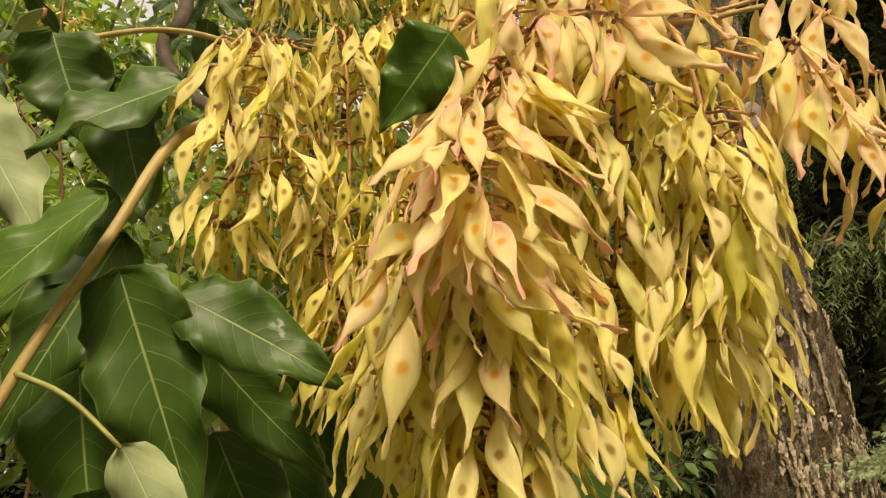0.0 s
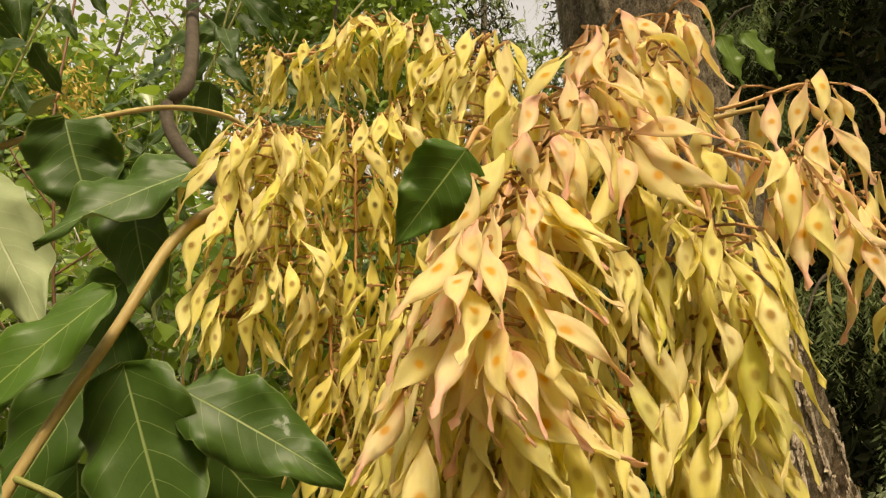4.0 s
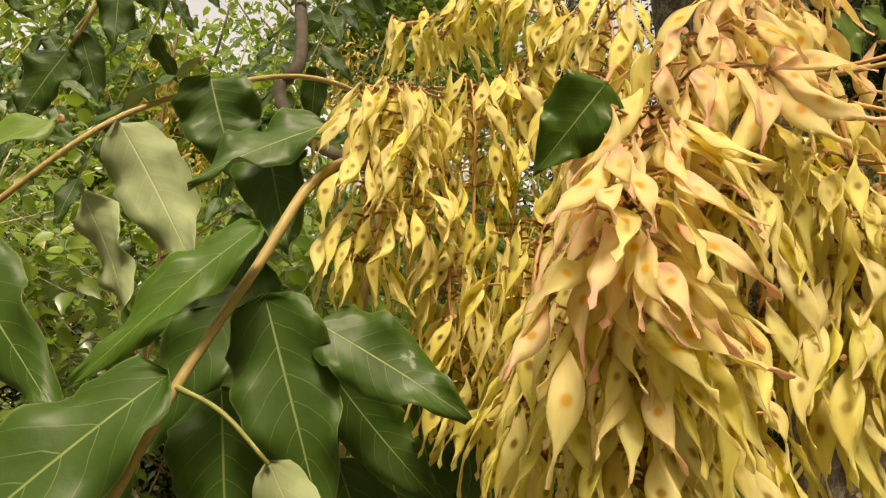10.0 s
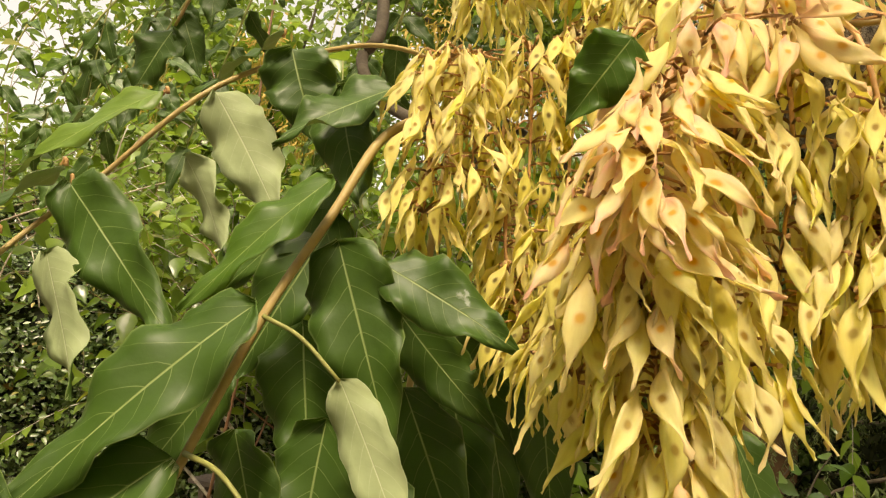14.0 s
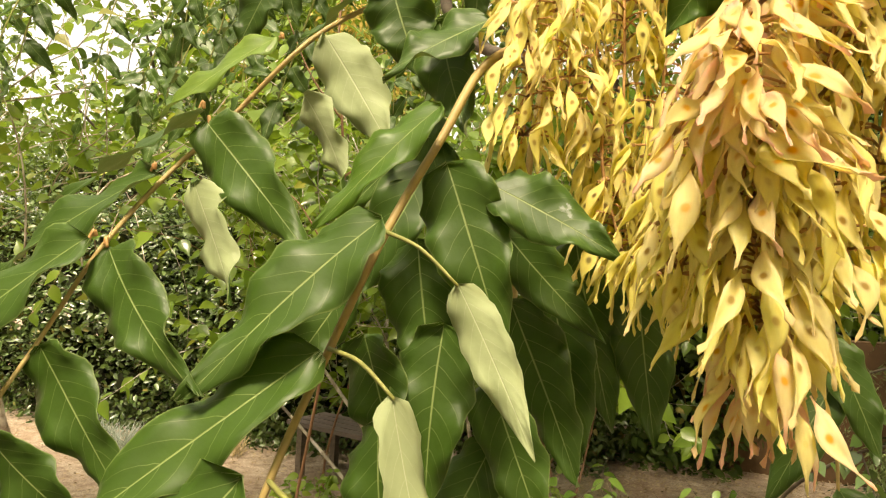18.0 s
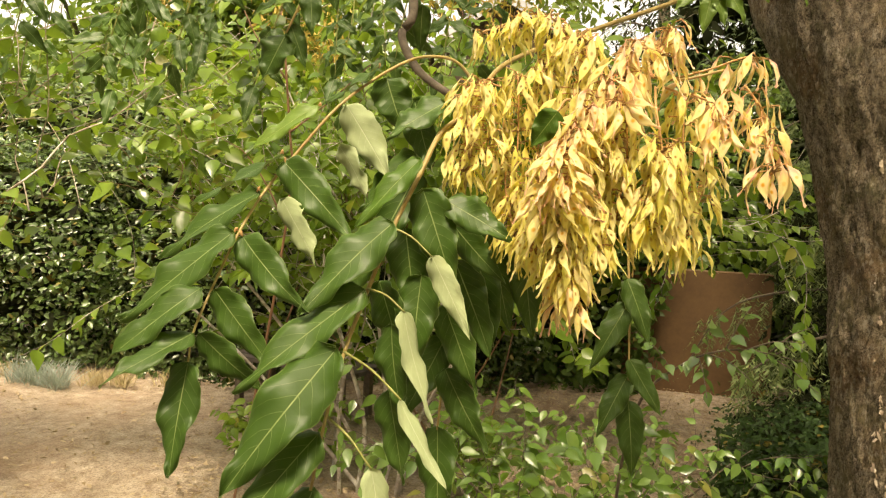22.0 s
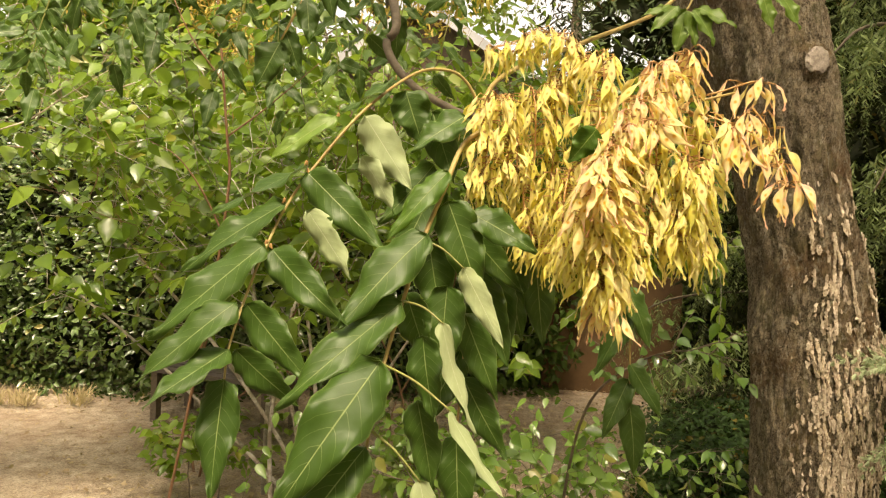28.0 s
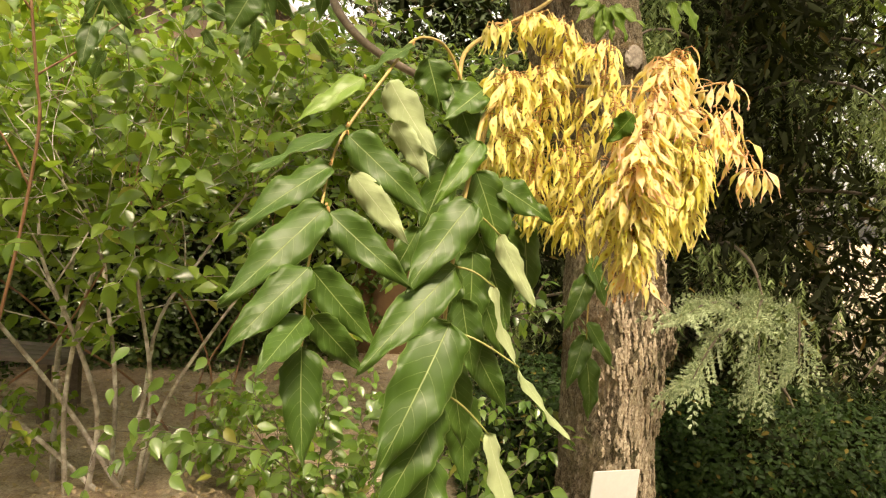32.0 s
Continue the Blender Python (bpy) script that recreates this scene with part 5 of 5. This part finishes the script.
bunch("yellow winged seeds at the top", "ripe", [
    (46, [(-0.075, 0.44, 1.722), (-0.054, 0.425, 1.744), (-0.018, 0.415, 1.738), (0.002, 0.41, 1.716)]),
    (26, [(-0.010, 0.43, 1.705), (-0.020, 0.42, 1.690), (-0.030, 0.41, 1.672)]),
    (9, [(-0.080, 0.44, 1.735), (-0.097, 0.43, 1.728), (-0.097, 0.43, 1.722)]),
    (36, [(0.010, 0.40, 1.712), (0.023, 0.372, 1.702), (0.027, 0.365, 1.680), (0.024, 0.36, 1.655)]),
], fan=0.5)
bunch("pink-flushed winged seeds at the upper front", "pink", [
    (22, [(0.095, 0.36, 1.680), (0.107, 0.335, 1.702), (0.104, 0.33, 1.686), (0.092, 0.325, 1.665)]),
    (30, [(0.080, 0.33, 1.690), (0.070, 0.300, 1.672), (0.067, 0.292, 1.645), (0.056, 0.285, 1.622)]),
    (24, [(0.055, 0.30, 1.650), (0.048, 0.270, 1.632), (0.038, 0.262, 1.612), (0.026, 0.258, 1.592)]),
], fan=0.75)
bunch("pink-flushed winged seeds at the very front", "pink", [
    (40, [(0.026, 0.262, 1.598), (0.019, 0.242, 1.572), (0.017, 0.240, 1.556), (0.018, 0.240, 1.540)]),
], fan=1.15, lean=(0.15, -0.25, 0), size=0.043)
bunch("dense yellow winged seeds at the front", "ripe", [
    (64, [(0.018, 0.25, 1.540), (0.019, 0.254, 1.514), (0.024, 0.254, 1.488), (0.028, 0.255, 1.462)]),
    (26, [(0.010, 0.262, 1.530), (-0.001, 0.264, 1.508), (-0.003, 0.265, 1.480)]),
    (30, [(0.035, 0.258, 1.540), (0.045, 0.262, 1.520), (0.052, 0.262, 1.490)]),
], fan=0.62, lean=(0.03, -0.15, 0))
bunch("pink-flushed winged seeds at the lowest tip", "pink", [
    (16, [(0.028, 0.256, 1.470), (0.030, 0.256, 1.450), (0.030, 0.257, 1.436)]),
], fan=0.45)
bunch("dense yellow winged seeds in the middle", "ripe", [
    (50, [(0.075, 0.31, 1.640), (0.071, 0.286, 1.612), (0.073, 0.284, 1.575), (0.070, 0.283, 1.540), (0.067, 0.283, 1.515)]),
    (48, [(0.095, 0.31, 1.640), (0.096, 0.282, 1.615), (0.103, 0.280, 1.580), (0.105, 0.279, 1.550), (0.098, 0.28, 1.530)], 0.42),
    (26, [(0.050, 0.30, 1.610), (0.052, 0.281, 1.585), (0.048, 0.280, 1.555)]),
    (28, [(0.060, 0.34, 1.620), (0.055, 0.33, 1.570), (0.055, 0.32, 1.520)]),
    (34, [(0.020, 0.32, 1.640), (0.022, 0.312, 1.600), (0.018, 0.308, 1.550), (0.020, 0.305, 1.500)]),
    (30, [(0.045, 0.33, 1.660), (0.042, 0.322, 1.610), (0.036, 0.318, 1.560), (0.034, 0.315, 1.495)]),
], fan=0.55)
bunch("yellow winged seeds on a long side stalk", "ripe", [
    (44, [(0.105, 0.36, 1.650), (0.122, 0.342, 1.635), (0.125, 0.340, 1.592), (0.126, 0.338, 1.552), (0.131, 0.340, 1.512), (0.130, 0.34, 1.494)], 0.15),
    (36, [(0.135, 0.45, 1.660), (0.160, 0.45, 1.640), (0.164, 0.448, 1.602), (0.161, 0.446, 1.565), (0.154, 0.444, 1.540)]),
    (22, [(0.100, 0.288, 1.60), (0.101, 0.286, 1.570), (0.096, 0.285, 1.530), (0.094, 0.284, 1.505)], 0.2),
], fan=0.5)
bunch("pink-flushed winged seeds on the outer twig", "pink", [
    (10, [(0.110, 0.35, 1.655), (0.150, 0.36, 1.668), (0.180, 0.358, 1.678), (0.190, 0.355, 1.672)]),
    (15, [(0.130, 0.345, 1.640), (0.160, 0.331, 1.624), (0.157, 0.328, 1.612)]),
    (10, [(0.180, 0.356, 1.650), (0.194, 0.350, 1.628), (0.195, 0.347, 1.614)]),
    (4, [(0.195, 0.347, 1.618), (0.198, 0.332, 1.598), (0.198, 0.328, 1.590)]),
    (10, [(0.198, 0.335, 1.598), (0.202, 0.312, 1.570), (0.202, 0.310, 1.563)]),
], fan=0.6)

# ---- the outermost winged seeds, one by one: stalk end and tip ----
HERO_FRONT = [
    ((0.011, 0.236, 1.547), (0.020, 0.222, 1.516)),
    ((0.014, 0.236, 1.550), (0.043, 0.222, 1.531)),
    ((0.004, 0.236, 1.545), (-0.009, 0.222, 1.529)),
    ((0.023, 0.236, 1.532), (0.049, 0.222, 1.511)),
    ((0.012, 0.236, 1.516), (0.010, 0.222, 1.489)),
    ((-0.000, 0.236, 1.519), (-0.004, 0.222, 1.479)),
    ((-0.006, 0.236, 1.531), (-0.016, 0.222, 1.510)),
    ((0.008, 0.236, 1.548), (-0.004, 0.222, 1.534)),
    ((0.020, 0.236, 1.523), (0.033, 0.222, 1.509)),
    ((0.029, 0.236, 1.529), (0.058, 0.222, 1.512)),
    ((0.022, 0.236, 1.511), (0.028, 0.222, 1.490)),
    ((0.017, 0.236, 1.534), (0.019, 0.222, 1.507)),
]
HERO_UPPER = [
    ((0.068, 0.262, 1.617), (0.095, 0.250, 1.612)),
    ((0.069, 0.262, 1.615), (0.100, 0.250, 1.593)),
    ((0.067, 0.262, 1.615), (0.088, 0.250, 1.585)),
    ((0.062, 0.262, 1.614), (0.053, 0.250, 1.574)),
    ((0.065, 0.262, 1.611), (0.061, 0.250, 1.586)),
    ((0.033, 0.262, 1.619), (0.032, 0.250, 1.584)),
    ((0.024, 0.262, 1.611), (0.011, 0.250, 1.573)),
    ((0.028, 0.262, 1.602), (0.024, 0.250, 1.572)),
    ((0.040, 0.262, 1.607), (0.046, 0.250, 1.591)),
    ((0.043, 0.262, 1.619), (0.044, 0.250, 1.591)),
    ((0.050, 0.262, 1.617), (0.046, 0.250, 1.574)),
]
HERO_SIDE = [
    ((0.100, 0.287, 1.575), (0.102, 0.280, 1.554)),
    ((0.107, 0.287, 1.580), (0.109, 0.280, 1.548)),
    ((0.115, 0.287, 1.581), (0.120, 0.280, 1.544)),
    ((0.093, 0.287, 1.574), (0.090, 0.280, 1.547)),
    ((0.107, 0.287, 1.547), (0.103, 0.280, 1.514)),
    ((0.112, 0.287, 1.545), (0.118, 0.280, 1.514)),
    ((0.098, 0.287, 1.529), (0.093, 0.280, 1.491)),
    ((0.112, 0.287, 1.517), (0.111, 0.280, 1.478)),
    ((0.120, 0.287, 1.511), (0.129, 0.280, 1.491)),
]
HERO_OUTER = [
    ((0.144, 0.300, 1.619), (0.126, 0.290, 1.560)),
    ((0.146, 0.300, 1.608), (0.140, 0.290, 1.566)),
    ((0.152, 0.300, 1.606), (0.151, 0.290, 1.573)),
    ((0.156, 0.300, 1.636), (0.152, 0.290, 1.607)),
    ((0.160, 0.300, 1.636), (0.170, 0.290, 1.609)),
    ((0.141, 0.300, 1.625), (0.125, 0.290, 1.605)),
    ((0.160, 0.300, 1.603), (0.172, 0.290, 1.586)),
    ((0.161, 0.300, 1.599), (0.156, 0.290, 1.562)),
]


def single_seeds(label, rows, sort, node):
    root = thing("samara_bunch", label + " hanging from the branch", "seed bunch", "winged seed bunches")
    for b, t in rows:
        b, t = Vector(b), Vector(t)
        d = t - b
        s = max(0.032, min(0.043, d.length))
        face = Vector((rng.gauss(0, 0.35), -1, rng.uniform(0.1, 0.7)))
        m = Matrix.Translation(b) @ frame_of(d, face).to_4x4() @ Matrix.Diagonal((s * 1.08, s, s, 1))
        part("samara", rng.choice(SAMARAS[sort]), root, "", m)
        span = b - Vector(node)
        if span.length > 0.028:
            span = span.normalized() * 0.016
        part("pedicel", PEDICEL, root, "", Matrix.Translation(b - span) @ frame_of(span, (0, 0.2, 1)).to_4x4() @ Matrix.Diagonal((1, span.length, 1, 1)))


single_seeds("pink-tipped winged seeds fanning out in front", HERO_FRONT, "pink", (0.009, 0.240, 1.552))
single_seeds("pale winged seeds flushed with pink", HERO_UPPER, "pink", (0.066, 0.266, 1.620))
single_seeds("yellow winged seeds along the side stalk", HERO_SIDE, "ripe", (0.098, 0.288, 1.570))
single_seeds("pale pink winged seeds at the twig's end", HERO_OUTER, "pink", (0.148, 0.302, 1.622))

# ---- the branch that carries it all ----
branch = thing("tree_branch", "brown branch coming down to the seed bunches", "branch")
stalk("limb", [(-0.62, 1.5, 2.6), (-0.40, 1.0, 2.12), (-0.285, 0.74, 1.86), (-0.29, 0.70, 1.80), (-0.24, 0.64, 1.73), (-0.16, 0.56, 1.675), (-0.11, 0.50, 1.655)], 0.0095, 0.0045, TWIG, branch, 10)
stalk("limb", [(-0.12, 0.51, 1.660), (-0.05, 0.44, 1.662), (0.02, 0.40, 1.660), (0.08, 0.36, 1.660), (0.12, 0.35, 1.655), (0.16, 0.355, 1.665)], 0.0024, 0.0013, STALK, branch, 8)
stalk("limb", [(0.30, 1.25, 2.12), (0.21, 1.1, 1.99), (0.029, 0.80, 1.836), (-0.09, 0.60, 1.735), (-0.12, 0.51, 1.665)], 0.005, 0.003, STALK, branch, 8)

# ---- leaves that hang into the top of the view ----
leaf_f = compound("hanging compound leaf with dark leaflets", [(-0.34, 0.62, 2.05), (-0.345, 0.54, 1.90), (-0.365, 0.51, 1.815), (-0.395, 0.51, 1.755)], 0.003, 0.0014)
for i, (b, t, w, nrm) in enumerate([
    ((-0.396, 0.512, 1.752), (-0.421, 0.500, 1.690), 0.40, (0.1, -0.9, 0.3)),
    ((-0.362, 0.513, 1.812), (-0.351, 0.505, 1.752), 0.30, (0.2, -0.9, 0.3)),
    ((-0.346, 0.530, 1.860), (-0.325, 0.520, 1.790), 0.30, (0.2, -0.9, 0.3)),
    ((-0.391, 0.515, 1.767), (-0.368, 0.520, 1.712), 0.26, (0.3, -0.9, 0.2)),
    ((-0.375, 0.515, 1.812), (-0.425, 0.491, 1.778), 0.22, (0.1, -0.5, 0.8)),
    ((-0.348, 0.550, 1.900), (-0.400, 0.530, 1.850), 0.26, (-0.2, -0.9, 0.3)),
]):
    leaflet(leaf_f, b, t, w, nrm, 400 + i, LEAF_BRIGHT if i == 4 else None)


HANGING = [leaflet_mesh("leaflet", 0.085, 0.022, random.Random(900 + i), 0.15, 0.15, 0.2) for i in range(9)]


def hanging_leaf(label, start, end, pairs, size, seed):
    """A pinnate leaf that hangs from the limb above."""
    g = random.Random(seed)
    a, b = Vector(start), Vector(end)
    line = spline([a, a.lerp(b, 0.35) + Vector((g.uniform(-0.03, 0.03), -0.02, 0.02)), a.lerp(b, 0.7) + Vector((0, -0.02, 0.01)), b], 8)
    root = thing("compound_leaf", label, "leaf", "hanging compound leaves")
    v, f = tube(line, 0.0032, 0.0011, 8)
    part("rachis", mesh_from("rachis", v, f, LEAF_STALK), root)
    for i in range(pairs * 2 + 1):
        u = 0.25 + 0.75 * (i // 2) / pairs
        p = line[min(len(line) - 1, int(u * (len(line) - 1)))]
        ax = (b - a).normalized()
        lat = ax.cross(Vector((0, 1, 0.1))).normalized() * (1 if i % 2 else -1) * (0 if i == pairs * 2 else 1)
        d = lat * g.uniform(0.6, 1.2) + ax * g.uniform(0.1, 0.6) + Vector((g.gauss(0, 0.25), g.gauss(0, 0.3), -g.uniform(0.0, 0.7)))
        s = size * g.uniform(0.8, 1.2)
        n = Vector((g.gauss(0, 0.3), -0.8, 0.5 + g.gauss(0, 0.3)))
        part("leaflet", g.choice(HANGING), root, "", Matrix.Translation(p + d.normalized() * 0.006) @ frame_of(d, n).to_4x4() @ Matrix.Diagonal((s, s, s, 1)))


for i, (a, b, n, size) in enumerate([
    ((-0.56, 1.10, 2.30), (-0.72, 0.98, 1.78), 6, 1.0), ((-0.36, 1.20, 2.32), (-0.44, 1.10, 1.86), 5, 1.0), ((-0.95, 1.30, 2.35), (-1.12, 1.20, 1.82), 6, 1.1),
    ((-0.20, 1.50, 2.40), (-0.32, 1.42, 1.92), 5, 1.1), ((-0.66, 1.60, 2.42), (-0.60, 1.48, 1.90), 6, 1.1), ((-1.18, 1.00, 2.28), (-1.30, 0.90, 1.84), 5, 1.0),
    ((-0.80, 1.20, 2.32), (-0.90, 1.05, 1.90), 5, 1.0), ((-0.42, 1.75, 2.45), (-0.50, 1.70, 1.96), 5, 1.1), ((-1.35, 1.5, 2.4), (-1.5, 1.4, 1.9), 6, 1.1), ((-0.25, 0.95, 2.25), (-0.30, 0.84, 1.90), 4, 0.9),
]):
    hanging_leaf("dark green compound leaf hanging from the limb above", a, b, n, size, 950 + i)
g = random.Random(970)
for i in range(8):
    a = Vector((-0.85 - 1.15 * (i + g.random()) / 8, g.uniform(1.4, 2.3), g.uniform(2.35, 2.6)))
    hanging_leaf("green compound leaf hanging deeper in the crown", a, a + Vector((g.uniform(-0.2, 0.1), -0.1, -g.uniform(0.4, 0.6))), g.choice((4, 5)), g.uniform(1.2, 1.5), 980 + i)


def shade_crown():
    """An unseen crown added above the view; its leaves shade the path."""
    root = thing("tree_branch", "leafy limbs out of view overhead, added for shade", "branch")
    stalk("limb", [(0.45, 2.45, 3.4), (-0.1, 1.8, 3.1), (-0.6, 1.35, 2.68), (-1.3, 1.1, 2.48), (-1.9, 0.8, 2.45)], 0.035, 0.012, TWIG, root, 10)
    stalk("limb", [(-0.1, 1.8, 3.1), (-0.3, 1.1, 2.62), (-0.35, 0.4, 2.52), (-0.5, -0.4, 2.6)], 0.020, 0.006, TWIG, root, 8)
    g = np.random.default_rng(88)

    def tufts(count, n, x, y, z, lift, wide):
        """Leaves in tufts over a stretch of the plan; lift raises them with the distance."""
        c = np.stack([g.uniform(*x, count), g.uniform(*y, count), g.uniform(*z, count)], 1)
        c[:, 2] += lift * np.maximum(c[:, 1], 0)
        return c[g.integers(0, count, n)] + g.normal(size=(n, 3)) * np.array([wide, wide, 0.10])

    near = np.stack([g.uniform(-1.3, 0.6, 520), g.uniform(-0.7, 1.3, 520), g.uniform(2.40, 3.0, 520)], 1)
    wider = np.stack([g.uniform(-2.4, 3.0, 2400), g.uniform(-4.0, 0.2, 2400), g.uniform(2.9, 4.2, 2400)], 1)
    over = np.concatenate([tufts(66, 2100, (-0.9, 3.6), (0.2, 5.4), (3.15, 4.25), 0.58, 0.24), tufts(60, 1900, (0.8, 4.2), (-0.4, 3.0), (3.2, 4.1), 0.60, 0.26)])
    over = over[over[:, 2] > 2.85 + 0.55 * over[:, 1]]
    p = np.concatenate([near, wider, over])
    L = np.concatenate([g.uniform(0.08, 0.13, 520), g.uniform(0.14, 0.24, len(p) - 520)])

    def off_ray(x, y, z):
        """How far the leaves hang from the sun's ray to a point."""
        way = (p[:, 2] - z) / math.tan(radians(SUN_EL))
        return np.hypot(p[:, 0] - x - way * math.sin(radians(SUN_AZ)), p[:, 1] - y - way * math.cos(radians(SUN_AZ)))

    keep = (off_ray(0.02, 0.32, 1.5) > 0.45) & (off_ray(1.0, 2.0, 0.9) > 0.35)   # gaps cut so that the sun reaches the seeds and the trunk
    p, L = p[keep], L[keep]
    n = len(p)
    part("leaves", leaf_cloud("leaves", p, rand_dirs(g, n, 0.5), g.normal(size=(n, 3)) * 0.5 + np.array([0, 0, 1.0]), L, L * 0.24, L_CROWN), root)["kind"] = "stuff"


shade_crown()
leaf_g = compound("sprig of bright young leaflets above the seed bunches", [(0.30, 1.2, 2.12), (0.24, 0.95, 1.97), (0.19, 0.78, 1.885), (0.148, 0.75, 1.882)], 0.0025, 0.001)
for i, (b, t) in enumerate([
    ((0.188, 0.750, 1.878), (0.172, 0.745, 1.806)), ((0.188, 0.750, 1.876), (0.207, 0.745, 1.818)), ((0.200, 0.755, 1.880), (0.234, 0.745, 1.824)),
    ((0.210, 0.760, 1.885), (0.262, 0.740, 1.850)), ((0.160, 0.750, 1.882), (0.120, 0.745, 1.865)), ((0.175, 0.755, 1.884), (0.130, 0.735, 1.840)),
    ((0.289, 0.700, 1.886), (0.302, 0.695, 1.828)), ((0.313, 0.700, 1.890), (0.342, 0.695, 1.834)),
]):
    leaflet(leaf_g, b, t, 0.24, (0.1, -0.8, 0.5), 420 + i, LEAF_BRIGHT, LEAF_BRIGHT)


# ---- seed bunches farther up in the crown ----
bunch("yellow winged seeds high on the branch", "ripe", [(22, [(-0.155, 0.97, 2.02), (-0.16, 0.95, 1.99), (-0.155, 0.945, 1.965)])], fan=0.7)
for x, y, z in ((-1.55, 3.0, 2.42), (-2.6, 3.1, 2.75), (-1.5, 2.5, 2.55), (-0.75, 2.5, 2.6), (-0.5, 2.6, 2.55)):
    g = np.random.default_rng(int(abs(x * 100)))
    n = 420
    p = g.normal(size=(n, 3)) * np.array([0.07, 0.07, 0.11]) + np.array([x, y, z])
    L = g.uniform(0.03, 0.045, n)
    far = thing("seed_bunch", "far ochre bunch of winged seeds in the crown", "seed bunch", "far seed bunches", "stuff", data=leaf_cloud("seed_bunch", p, rand_dirs(g, n, 1.1), g.normal(size=(n, 3)), L, L * 0.16, L_SEEDS))


# ---- the bench at the path ----
def make_bench():
    bench = thing("bench", "low backless wooden bench with dark legs", "bench", at=(-2.15, 4.18, 0))
    turn = Matrix.Rotation(radians(-12), 4, "Z")

    def bar(name, size, at, mat):
        bm = bmesh.new()
        bmesh.ops.create_cube(bm, size=1)
        bmesh.ops.scale(bm, vec=size, verts=bm.verts)
        bmesh.ops.bevel(bm, geom=bm.edges[:], offset=0.006, segments=2)
        me = bpy.data.meshes.new(name)
        bm.to_mesh(me)
        bm.free()
        me.materials.append(mat)
        part(name, me, bench, "", turn @ Matrix.Translation(at))

    for i in range(4):
        bar("seat_board", (1.15, 0.085, 0.03), (0, -0.15 + 0.1 * i, 0.385), BENCH_WOOD)
    for x in (-0.46, 0.46):
        for y in (-0.15, 0.2):
            bar("leg", (0.05, 0.05, 0.37), (x, y, 0.185), TWIG)


make_bench()
